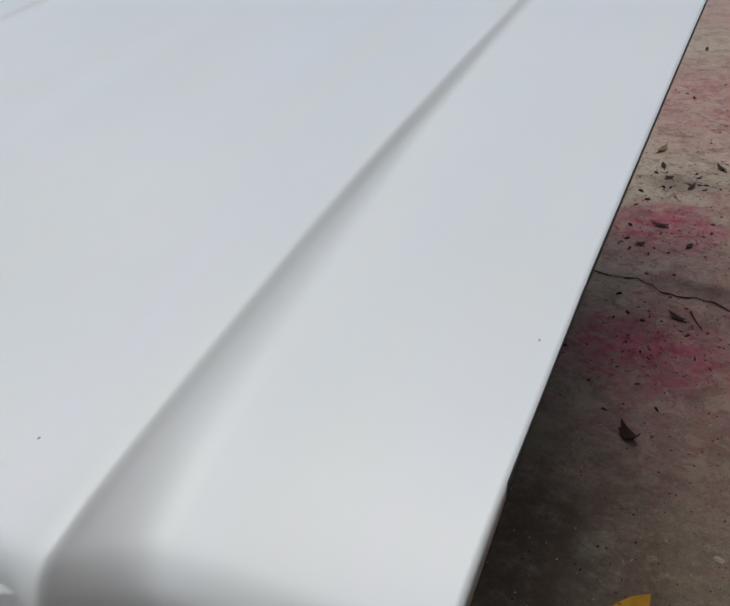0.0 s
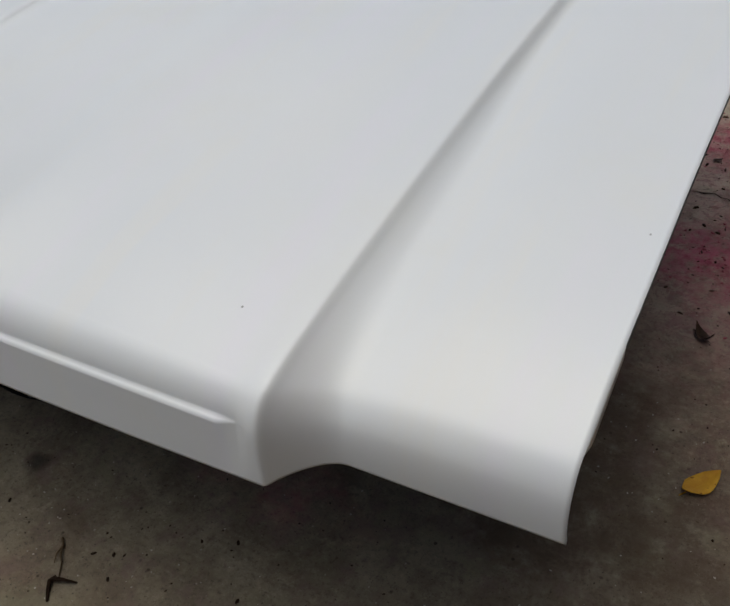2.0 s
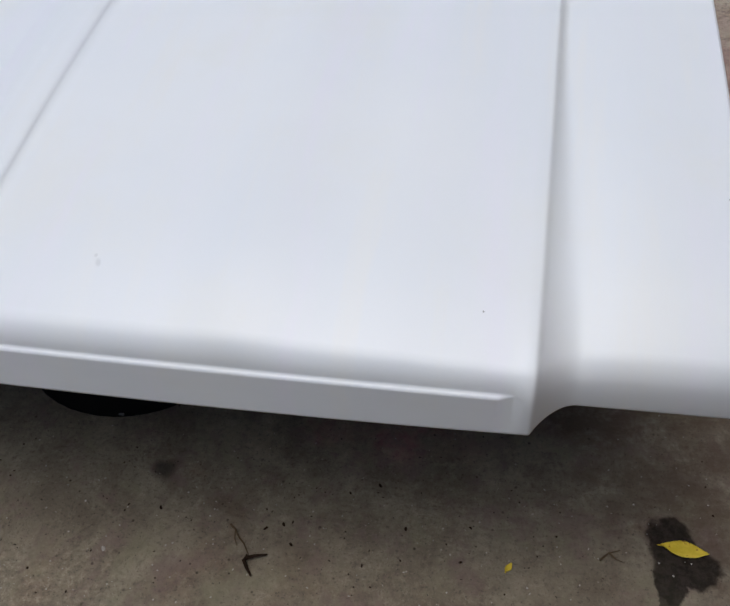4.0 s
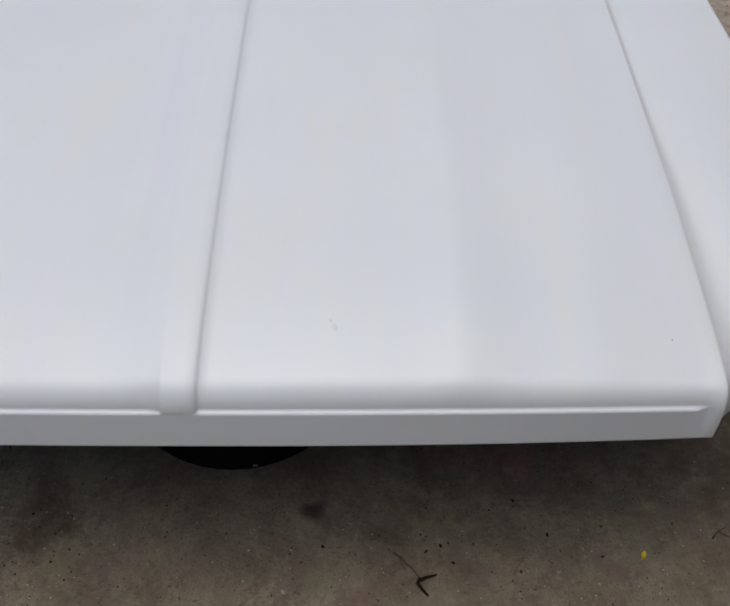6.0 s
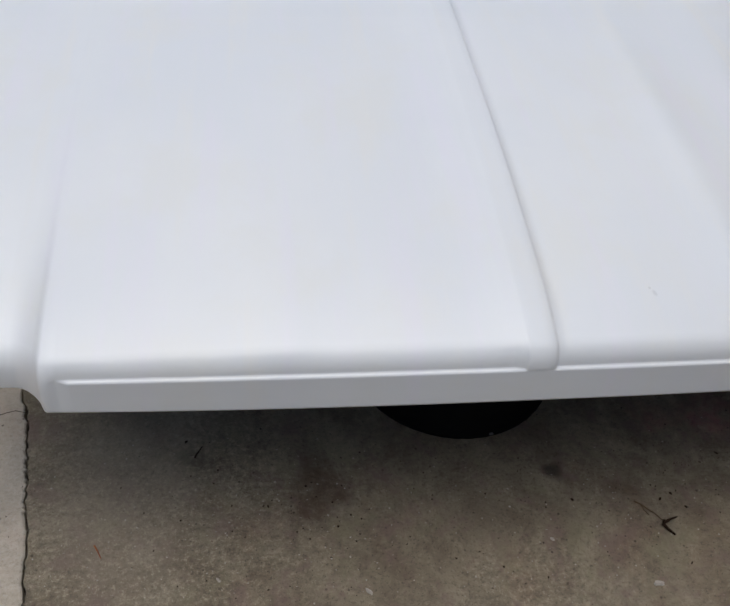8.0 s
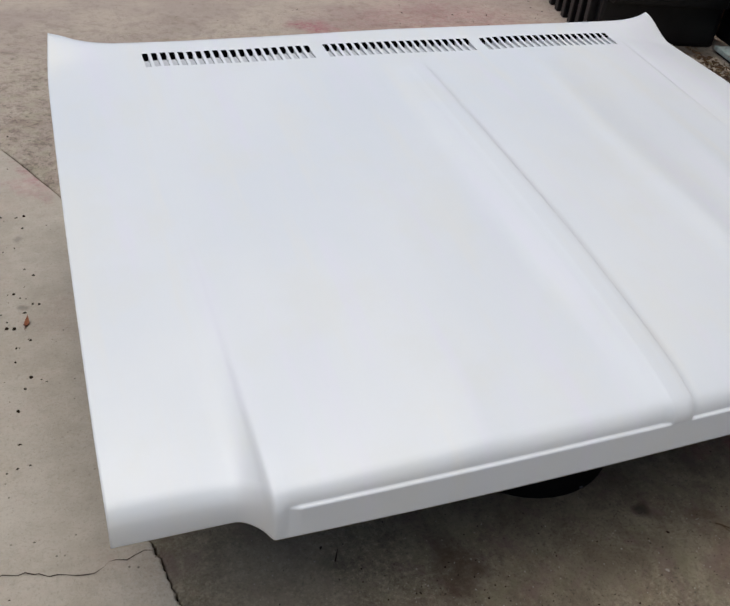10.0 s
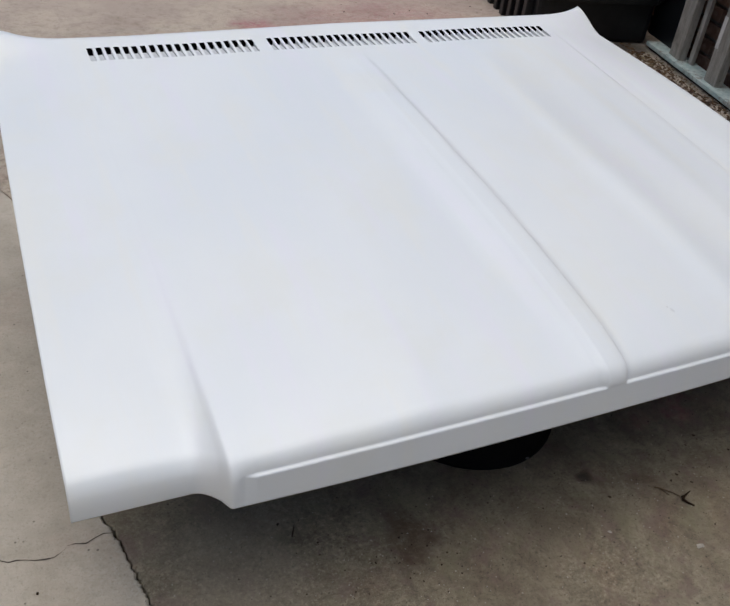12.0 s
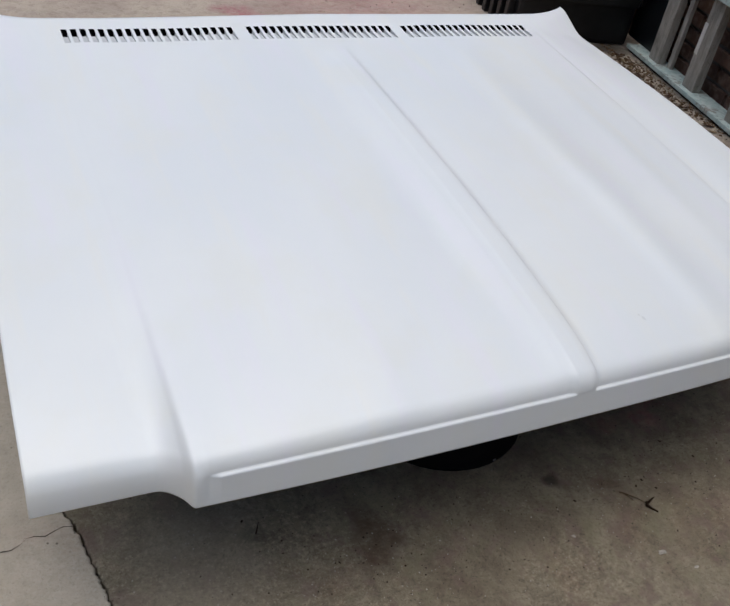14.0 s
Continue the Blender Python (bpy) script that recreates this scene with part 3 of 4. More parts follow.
def hood_grid():
    us = {round(0.0125 * i, 4) for i in range(0, 49)} | {0.0165, 0.018, 0.0195, 0.0205, 0.022, 0.0235, 0.025, 0.0265, 0.0285, 0.031, 0.0335, 0.294, 0.306, 0.318, 0.33, 0.582, 0.5835, 0.585, 0.5865, 0.588, 0.5895, 0.591, 0.593}
    us |= {round(0.596 + 0.002 * i, 4) for i in range(0, 34)} | {0.68, 0.70, 0.72, 0.74, 0.76, 0.775, 0.79, 0.80, 0.806, 0.81}
    us = us | {-u for u in us}
    edges = {round(e, 5) for s in SLOTS for e in s}
    us = sorted([u for u in us if all(not a - 0.0022 < u < b + 0.0022 for a, b in SLOTS)] + list(edges))
    rows = [("flange", 0)] + [("face", f) for f in (0, 0.04, 0.3, 0.6, 0.85, 0.96, 1.0)] + [("ledge", f) for f in (0.5, 1.0)]
    rows += [("nose", f) for f in (0.02, 0.1, 0.2, 0.3, 0.4, 0.5, 0.6, 0.7, 0.8, 0.9, 1.0)]
    ys = [0.106, 0.113, 0.122, 0.135, 0.15, 0.17, 0.19] + [0.22 + 0.03 * i for i in range(27)] + [1.02, 1.045, 1.07, SLOT_Y0, 1.11, 1.13, SLOT_Y1] + [SLOT_Y1 + 0.01 * i for i in range(1, 7)]
    rows += [("top", y) for y in ys]
    return us, rows


def build_hood():
    hood = new("truck_hood")
    hood.matrix_world = pose(0, 0, HOOD_Z, *HOOD_TURN)
    tagged(hood, "white primed steel truck hood with louvre slots on a black bucket", "truck hood")
    us, rows = hood_grid()
    verts, faces, body = [], [], []
    n = len(us) + 4
    for kind, f in rows:
        at = hood_row(kind, f)
        line = []
        for u in us:
            y, z = at(u)
            line.append((hood_x(u, y), y, z))
        body.append(line)
    # ease the turn from nose to top along each column
    first = next(j for j, r in enumerate(rows) if r == ("nose", 0.5))
    last = next(j for j, r in enumerate(rows) if r[0] == "top" and r[1] > 0.30)
    for _ in range(16):
        old = [list(line) for line in body]
        for j in range(first, last):
            for i in range(len(us)):
                a, b, c = old[j - 1][i], old[j][i], old[j + 1][i]
                body[j][i] = (b[0], b[1], b[2] * 0.5 + 0.5 * (a[2] + (c[2] - a[2]) * (b[1] - a[1]) / max(1e-6, c[1] - a[1])))
    for (kind, f), line in zip(rows, body):
        l, r = line[0], line[-1]
        k = ss(l[1], 0.064, 0.11)
        dy, dz = 0.012 * (1 - k), -(0.007 + 0.010 * ss(-l[1], -0.20, -0.12)) * k - 0.001
        verts += [(l[0] + 0.012, l[1] + dy, l[2] + dz), (l[0] + 0.0005 + 0.004 * (1 - k), l[1] + dy, l[2] + dz)] + line + [(r[0] - 0.0005 - 0.004 * (1 - k), r[1] + dy, r[2] + dz), (r[0] - 0.012, r[1] + dy, r[2] + dz)]
    # folded rear edge
    last = verts[-n:]
    verts += [(x * 0.999, y + 0.002, z - 0.010) for x, y, z in last]
    slots = {round(a, 5) for a, b in SLOTS}
    for j in range(len(rows)):
        for i in range(n - 1):
            if j < len(rows) - 1 and rows[j][0] == "top" and SLOT_Y0 - 1e-6 <= rows[j][1] < SLOT_Y1 - 1e-6 and 2 <= i < n - 3 and us[i - 2] in slots:
                continue
            faces.append((j * n + i, j * n + i + 1, (j + 1) * n + i + 1, (j + 1) * n + i))
    me = mesh_of("outer_panel", verts, faces, M_WHITE, True)
    # the hem under the side edges takes the dark underside material behind y 0.14
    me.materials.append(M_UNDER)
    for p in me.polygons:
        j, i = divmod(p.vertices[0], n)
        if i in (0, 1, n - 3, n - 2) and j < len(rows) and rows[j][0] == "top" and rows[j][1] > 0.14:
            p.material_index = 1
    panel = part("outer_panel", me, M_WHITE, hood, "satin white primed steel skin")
    # pressed inner frame below the skin
    bm = bmesh.new()
    grid = []
    for j in range(14):
        y = 0.10 + 0.92 * j / 13
        at = hood_row("top", y)
        grid.append([bm.verts.new((x, y, at(x)[1] - (0.034 if i % 3 else 0.022))) for i, x in enumerate([-0.745 + 1.49 * k / 24 for k in range(25)])])
    for a, b in zip(grid, grid[1:]):
        for i in range(24):
            bm.faces.new((a[i], a[i + 1], b[i + 1], b[i]))
    bmesh.ops.solidify(bm, geom=bm.faces[:], thickness=0.002)
    part("inner_frame", bm, M_UNDER, hood, "grey-green primed inner frame")
    for side in (-1, 1):
        bm = bmesh.new()
        ring = []
        for j in range(12):
            y = 0.16 + 0.80 * j / 11
            z = hood_row("top", y)(side * 0.742)[1] - 0.016
            ring.append([bm.verts.new(p) for p in ((side * 0.728, y, z), (side * 0.756, y, z), (side * 0.756, y, z - 0.022), (side * 0.728, y, z - 0.022))])
        for p, q in zip(ring, ring[1:]):
            for i in range(4):
                bm.faces.new((p[i], p[(i + 1) % 4], q[(i + 1) % 4], q[i]))
        bm.faces.new(ring[0]), bm.faces.new(ring[-1][::-1])
        part("side_rail", bm, M_UNDER, hood, "grey-green primed steel rail")
        part("hinge_bracket", boxed((min(side * 0.745, side * 0.774), 1.04, 0.004), (max(side * 0.745, side * 0.774), 1.10, 0.028), 0.004), M_UNDER, hood, "grey-green primed hinge bracket")
    part("front_rail", boxed((-0.56, 0.036, -0.050), (0.56, 0.10, -0.016), 0.005), M_UNDER, hood, "grey-green primed steel rail")
    # black pieces added below and behind the slots stand for the darkness under the hood
    part("slot_dark_backing", boxed((-0.63, 1.06, 0.010), (0.63, 1.180, 0.022), 0.003), M_BLACK, hood, "black backing added to darken the slots from below")
    bm = bmesh.new()
    ring = []
    for j in range(33):
        x = -0.63 + 1.26 * j / 32
        z = hood_row("top", SLOT_Y1)(x)[1] - 0.0015
        ring.append([bm.verts.new(p) for p in ((x, 1.157, z), (x, 1.165, z), (x, 1.165, 0.016), (x, 1.157, 0.016))])
    for p, q in zip(ring, ring[1:]):
        for i in range(4):
            bm.faces.new((p[i], p[(i + 1) % 4], q[(i + 1) % 4], q[i]))
    bm.faces.new(ring[0]), bm.faces.new(ring[-1][::-1])
    part("slot_dark_strip", bm, M_BLACK, hood, "black strip added to darken the slots from behind")
    # one louvre tongue, shared by all slots
    w, d = SLOT_W, SLOT_Y1 - SLOT_Y0
    b = d * 0.74
    lv = [(0, 0, -0.0015), (w, 0, -0.0015), (0, b, -0.0085), (w, b, -0.0085), (0, b, 0), (w, b, 0),
          (0, b, -0.010), (w, b, -0.010), (0, 0, -0.0035), (w, 0, -0.0035), (0, 0, 0), (w, 0, 0)]
    lf = [(0, 1, 3, 2), (10, 0, 2, 4), (1, 11, 5, 3), (10, 11, 1, 0), (2, 3, 7, 6), (8, 6, 7, 9), (0, 8, 9, 1), (0, 2, 6, 8), (1, 9, 7, 3)]
    tongue = mesh_of("louver", lv, lf, M_SLOT)
    for a, b in SLOTS:
        ob = part("louver", tongue, M_SLOT, hood)
        ob.location = (a, SLOT_Y0, hood_row("top", SLOT_Y0)((a + b) / 2)[1] - 0.0008)
        ob.rotation_euler = (radians(1.0), 0, 0)
    return hood


build_hood()


# ---- buckets that carry the hood ----
def bucket(at, height, label, r0=0.186, r1=0.150):
    b = thing("bucket", label, "bucket", at, group="buckets under the hood")
    rows = [(r0 - 0.006, 0.0), (r0, 0.005), (r0, 0.012), (r0 - 0.004, 0.018), (r1 + 0.006, height - 0.03), (r1 + 0.003, height - 0.01), (r1 - 0.006, height)]
    part("shell", lathe(rows), M_BLACK, b)
    part("base_ring", lathe([(r1 - 0.03, height - 0.002), (r1 - 0.025, height + 0.004), (r1 - 0.012, height + 0.004), (r1 - 0.010, height - 0.002)]), M_BLACK, b)
    return b


front_bucket = bucket((0.006, 0.360, 0.0), 0.362, "black plastic bucket standing upside down under the hood's front")
part("pale_mark", boxed((0.033, -0.1840, 0.010), (0.041, -0.176, 0.013), 0.001), M_PALE_MARK, front_bucket, "small pale mark")
bucket((0.0, 1.00, 0.0), 0.470, "black plastic bucket standing upside down under the hood's rear")


# ---- black ribbed tub by the wall ----
def tub():
    t = thing("storage_tub", "scuffed black plastic tub with a ribbed side and thick rim", "storage tub", (1.535, 2.42, 0), -13.6)
    part("body", boxed((0.02, 0.0, 0.0), (0.60, 1.05, 0.26), 0.02), M_TOTE, t)
    for i in range(11):
        y = 0.05 + i * 0.094
        part("rib", boxed((-0.012, y, 0.0), (0.024, y + 0.042, 0.33), 0.006), M_TOTE, t)
    bm = bmesh.new()
    prof = [(0.05, -0.035, 0.185), (0.59, -0.035, 0.185), (0.65, 0.02, 0.185), (0.65, 1.06, 0.185), (0.02, 1.06, 0.185), (0.02, 0.04, 0.185)]
    lo = [bm.verts.new(p) for p in prof]
    hi = [bm.verts.new((p[0] * 1.0, p[1] - 0.012 * (p[1] < 0.01), 0.325)) for p in prof]
    for i in range(6):
        bm.faces.new((lo[i], lo[(i + 1) % 6], hi[(i + 1) % 6], hi[i]))
    bm.faces.new(lo[::-1]), bm.faces.new(hi)
    bmesh.ops.bevel(bm, geom=bm.edges[:], offset=0.008, segments=2, affect="EDGES")
    rim = part("rim", bm, M_TOTE, t, "thick black rim with chamfered corners")
    part("label_plate", boxed((0.235, -0.050, 0.228), (0.325, -0.041, 0.272), 0.002), M_LABEL, rim, "faded red label")
    part("lid", boxed((0.0, -0.02, 0.325), (0.64, 1.06, 0.37), 0.015), M_TOTE, t)
    return t


tub()


# ---- low timber frame with studs, in front of the brick wall ----
def timber_frame():
    f = thing("timber_frame", "low weathered timber frame with flaking teal paint by the brick wall", "timber frame", (2.081, 2.243, 0), 166.4)
    # local +y runs along the frame towards the yard's open front
    # added dark strip that gives the board its line of gap shade
    part("gap_shade_strip", boxed((-0.100, 0.01, 0.0), (-0.022, 1.89, 0.013), 0.002), M_SOIL, f, "dark strip standing for the shaded gap under the bottom board")
    part("bottom_plate", boxed((-0.112, 0.0, 0.012), (-0.010, 1.9, 0.030), 0.002), M_TEAL, f, "bottom board with flaking teal paint")
    part("end_panel", boxed((-0.086, -0.13, 0.030), (-0.080, 0.163, 0.405), 0.001), M_PANEL, f, "dark glossy panel at the frame's end")
    part("top_rail", boxed((-0.10, 0.0, 0.405), (-0.008, 1.9, 0.445), 0.003), M_TEAL, f, "top board with flaking teal paint")
    for y in (0.205, 0.515, 0.855, 1.2, 1.55):
        p = part("post", boxed((-0.075, y - 0.042, 0.030), (-0.037, y + 0.045, 0.405), 0.004), M_POST, f, "grey weathered stud")
        if y == 0.515:
            part("paint_streak", boxed((-0.037, y - 0.041, 0.17), (-0.035, y - 0.018, 0.30), 0.0005), M_WHITEPAINT, p, "white paint streak")
    part("batten", boxed((-0.088, 0.275, 0.030), (-0.07, 0.305, 0.405), 0.002), M_POST, f, "thin weathered batten")
    return f


timber_frame()

# ---- brick wall behind the frame ----
WALL = pose(2.23, 2.21, 0, 0, 0, 166.4)


def brick_wall():
    # the unseen southern length is added to shade the slab beside the hood
    w = part("wall_east", boxed((-0.24, -1.6, 0), (0.0, 5.2, 2.7), 0.0), M_MORTAR)
    w.matrix_world = WALL
    tagged(w, "old brown brick wall with grey mortar joints", "wall", kind="structure")
    one = mesh_of("brick", *brick_mesh(0.212, 0.060, 0.012), M_BRICK)
    rnd = random.Random(4)
    for r in range(9):
        for c in range(14):
            b = part("brick", one, M_BRICK, w)
            b.location = (0.0, -0.9 + c * 0.222 + (0.111 if r % 2 else 0), 0.006 + r * 0.070)
            b.scale = (1 + rnd.uniform(-0.25, 0.25), 1 + rnd.uniform(-0.02, 0.01), 1 + rnd.uniform(-0.04, 0.02))
    verts, faces = [], []
    bv, bf = brick_mesh(0.212, 0.060, 0.012)
    for r in range(38):
        for c in range(30):
            if r < 9 and 3 <= c < 17:
                continue
            o = (0.0, -0.9 - 3 * 0.222 + c * 0.222 + (0.111 if r % 2 else 0), 0.006 + r * 0.070)
            k = len(verts)
            verts += [(v[0] + o[0], v[1] + o[1], v[2] + o[2]) for v in bv]
            faces += [tuple(i + k for i in f) for f in bf]
    rest = part("bricks", mesh_of("bricks", verts, faces, M_BRICK), M_BRICK, w, "old brown bricks")
    tagged(rest, kind="stuff")


def brick_mesh(length, height, proud):
    e = 0.004
    v = [(-0.01, 0, 0), (-0.01, length, 0), (-0.01, length, height), (-0.01, 0, height),
         (proud, e, e), (proud, length - e, e), (proud, length - e, height - e), (proud, e, height - e)]
    return v, [(4, 5, 6, 7), (0, 1, 5, 4), (1, 2, 6, 5), (2, 3, 7, 6), (3, 0, 4, 7)]


brick_wall()


# ---- unseen wall, added to block low sky light from the west ----
west_blocker = part("unseen_wall_west", boxed((-2.95, -5.0, 0.0), (-2.70, 1.7, 2.9), 0.01), M_STUCCO)
tagged(west_blocker, "unseen plain grey-brown wall added to block light from the west", "wall", kind="structure")


# ---- pale cement fillet along the far end of the joint ----
def fillet():
    verts, faces = [], []
    ys = [3.6 + 0.04 * i for i in range(160)]
    for y in ys:
        w = 0.050 + 0.03 * noise.noise((y * 2.3, 1, 9)) + 0.012 * noise.noise((y * 9, 4, 9))
        x = joint_x(y) + 0.03 * noise.noise((y * 1.4, 8, 2))
        verts += [(x - w, y, 0.0006), (x - w * 0.7, y, 0.006), (x + w * 0.7, y, 0.006), (x + w, y, 0.0006)]
    for i in range(len(ys) - 1):
        faces += [(4 * i + k, 4 * i + k + 1, 4 * i + k + 5, 4 * i + k + 4) for k in range(3)]
    ob = part("trim", mesh_of("trim", verts, faces, M_FILLET))
    return tagged(ob, "pale cement fillet smeared along the slab joint", "trim", kind="structure")


M_FILLET = plain("pale_cement", (0.56, 0.50, 0.40), 0.9, vary=0.12, scale=14)
fillet()


# ---- parked cars, far across the yard ----
def car(at, turn, label):
    c = thing("parked_car", label, "car", at, turn, "cars across the yard")
    # sills and bumper reach almost to the ground, standing in for shade beneath
    half = [(-2.15, 0.42, 0.62, 0.74), (-2.05, 0.10, 0.80, 0.84), (-1.2, 0.06, 0.86, 0.92), (-0.2, 0.06, 0.88, 0.90), (1.0, 0.06, 0.88, 0.90), (1.9, 0.10, 0.84, 0.95), (2.15, 0.34, 0.70, 0.90)]
    bm = bmesh.new()
    rings = []
    for y, zl, w, zh in half:
        pts = [(-w * 0.86, zl), (-w, zl + 0.12), (-w, zh - 0.12), (-w * 0.93, zh), (w * 0.93, zh), (w, zh - 0.12), (w, zl + 0.12), (w * 0.86, zl)]
        rings.append([bm.verts.new((x, y, z)) for x, z in pts])
    for a, b in zip(rings, rings[1:]):
        for i in range(8):
            bm.faces.new((a[i], a[(i + 1) % 8], b[(i + 1) % 8], b[i]))
    bm.faces.new(rings[0][::-1]), bm.faces.new(rings[-1])
    bmesh.ops.bevel(bm, geom=bm.edges[:], offset=0.03, segments=1, affect="EDGES")
    part("body", bm, M_CAR, c)
    bm = bmesh.new()
    lo = [bm.verts.new(p) for p in ((-0.80, -0.95, 0.88), (0.80, -0.95, 0.88), (0.80, 1.75, 0.88), (-0.80, 1.75, 0.88))]
    hi = [bm.verts.new(p) for p in ((-0.62, -0.25, 1.42), (0.62, -0.25, 1.42), (0.62, 1.25, 1.42), (-0.62, 1.25, 1.42))]
    for i in range(4):
        bm.faces.new((lo[i], lo[(i + 1) % 4], hi[(i + 1) % 4], hi[i]))
    bm.faces.new(lo[::-1]), bm.faces.new(hi)
    bmesh.ops.bevel(bm, geom=bm.edges[:], offset=0.04, segments=2, affect="EDGES")
    part("cabin", bm, M_GLASS, c, "dark glazed cabin")
    for x in (-0.80, 0.80):
        for y in (-1.35, 1.35):
            wheel = part("wheel", lathe([(0.18, -0.09), (0.185, -0.095), (0.185, 0.095), (0.18, 0.09)], 24), M_STEEL, c, "dull steel wheel")
            wheel.matrix_basis = pose(x, y, 0.32, 0, 90, 0)
            part("tyre", lathe([(0.19, -0.09), (0.28, -0.105), (0.312, -0.09), (0.32, -0.05), (0.32, 0.05), (0.312, 0.09), (0.28, 0.105), (0.19, 0.09)], 32), M_RUBBER, wheel, "black tyre")
    part("bumper", boxed((-0.84, -2.24, 0.035), (0.84, -2.05, 0.52), 0.03), M_BLACK, c)
    return c


car((-6.0, 8.85, 0.0), 18, "dark parked car standing on the concrete yard")
car((0.85, 7.95, 0.0), -139, "dark parked car beyond the pink-stained concrete")


# ---- wheeled jack on a board ----
def floor_jack():
    j = thing("wheeled_jack", "grey steel jack foot on black casters over a board", "jack", (-4.85, 4.95, 0.0), 25)
    part("board", boxed((-0.55, -0.10, 0.0), (0.26, 0.10, 0.025), 0.004), M_BOARD, j, "bare wooden board")
    bm = bmesh.new()
    tube(bm, [(-0.45, 0, 0.42), (-0.12, 0, 0.24), (0.06, 0, 0.16)], [0.10, 0.09, 0.045], 10)
    part("leg", bm, M_BLACK, j, "black steel leg")
    part("bracket", boxed((-0.06, -0.055, 0.15), (0.10, 0.055, 0.235), 0.02), M_DULLSTEEL, j, "dull steel caster bracket")
    part("foot_plate", boxed((-0.42, -0.13, 0.026), (-0.10, 0.02, 0.10), 0.015), M_DULLSTEEL, j, "dull steel foot plate")
    part("mast", boxed((-0.52, -0.07, 0.03), (-0.40, 0.07, 0.9), 0.01), M_BLACK, j)
    for y in (-0.06, 0.06):
        w = part("caster", lathe([(0.02, -0.022), (0.066, -0.022), (0.072, -0.014), (0.072, 0.014), (0.066, 0.022), (0.02, 0.022)], 20), M_RUBBER, j, "black caster wheel")
        w.matrix_basis = pose(0.12, y, 0.097, 90, 0, 20)
    return j


floor_jack()


# ---- fallen leaves, twigs and grit ----
def leaf_mesh(length, width, curl, material, seed):
    rnd = random.Random(seed)
    verts, faces = [], []
    n = 9
    for i in range(n):
        f = i / (n - 1)
        w = width * 0.5 * (math.sin(math.pi * min(1.0, f * 0.97 + 0.02)) ** (1.15 if width < 0.45 * length else 0.8))
        z = 0.003 + curl * (f - 0.45) ** 2 * 4 * length
        for k, s in enumerate((-1, -0.5, 0, 0.5, 1)):
            verts.append(((f - 0.5) * length, s * w * rnd.uniform(0.9, 1.05), z + abs(s) * w * 0.35 * (0.5 + curl) + rnd.uniform(0, 0.0008)))
    for i in range(n - 1):
        for k in range(4):
            a = i * 5 + k
            faces.append((a, a + 1, a + 6, a + 5))
    bm = bmesh.new()
    me = mesh_of("leaf", verts, faces, material, True)
    bm.from_mesh(me)
    bmesh.ops.solidify(bm, geom=bm.faces[:], thickness=0.0006)
    tube(bm, [(-length * 0.56, 0, 0.0025), (-length * 0.5, 0, 0.003), (length * 0.46, 0, 0.0036 + curl * 0.25 * length)], [0.0007, 0.0009, 0.0003], 4)
    return bm


def leaf(at, turn, length, width, curl, material, label, group="fallen leaves"):
    ob = part("fallen_leaf", leaf_mesh(length, width, curl, material, int(at[0] * 997 + at[1] * 131)), material)
    zs = min(v.co.z for v in ob.data.vertices)
    ob.matrix_world = pose(at[0], at[1], 0.0006 - zs, 0, 0, turn)
    return tagged(ob, label, "leaf", group)


leaf((0.823, 0.088, 0), -6, 0.057, 0.0235, 0.06, M_YELLOW, "bright yellow pointed leaf lying on a damp patch")
leaf((0.855, 0.419, 0), 52, 0.050, 0.028, 0.22, M_ORANGE, "curled orange-yellow leaf on bare concrete")
leaf((0.996, 1.122, 0), 25, 0.055, 0.030, 0.12, M_ORANGE, "orange-yellow leaf beside the pink stain")
leaf((0.903, 0.068, 0), 80, 0.045, 0.008, 0.25, M_TAN, "narrow tan dry leaf on concrete")
leaf((0.932, 0.409, 0), -50, 0.046, 0.011, 0.35, M_TWIG, "folded dark brown leaf beside a yellow leaf")
leaf((0.611, 0.031, 0), 60, 0.014, 0.008, 0.2, M_YELLOW, "torn scrap of yellow leaf on concrete")
leaf((0.801, 0.670, 0), -45, 0.040, 0.016, 0.5, M_DRY, "curled dark dry leaf on pink-stained concrete")
leaf((-0.900, 0.941, 0), 75, 0.034, 0.012, 0.3, M_RUSTLEAF, "red-brown dry leaf on the pale slab")
leaf((0.672, 1.585, 0), 70, 0.038, 0.014, 0.15, M_TAN, "curled tan leaf at the hood's edge")
for i, (x, y) in enumerate([(0.711, 1.448), (0.757, 1.417), (0.796, 1.523), (0.714, 1.162), (0.653, 2.332), (0.808, 0.956), (0.86, 1.49), (0.69, 1.50), (0.73, 1.24), (0.79, 1.18)]):
    leaf((x, y, 0), (i * 67) % 180, 0.016 + 0.007 * (i % 3), 0.010, 0.22, M_DRY, "small curled dark dry leaf on stained concrete")
for i, (x, y) in enumerate([(1.93, 2.02), (1.90, 1.83), (1.885, 1.62), (1.96, 2.10), (1.86, 1.45), (1.91, 1.93), (1.84, 1.40), (1.895, 1.72), (1.99, 2.17)]):
    leaf((x, y, 0), (i * 83) % 180, 0.035 + 0.012 * (i % 3), 0.018, 0.15, (M_TAN, M_DRY, M_DRY)[i % 3], "dry brown leaf swept against the timber frame")


M_STALK = plain("olive_brown_stalk", (0.085, 0.055, 0.025), 0.8, scale=90)


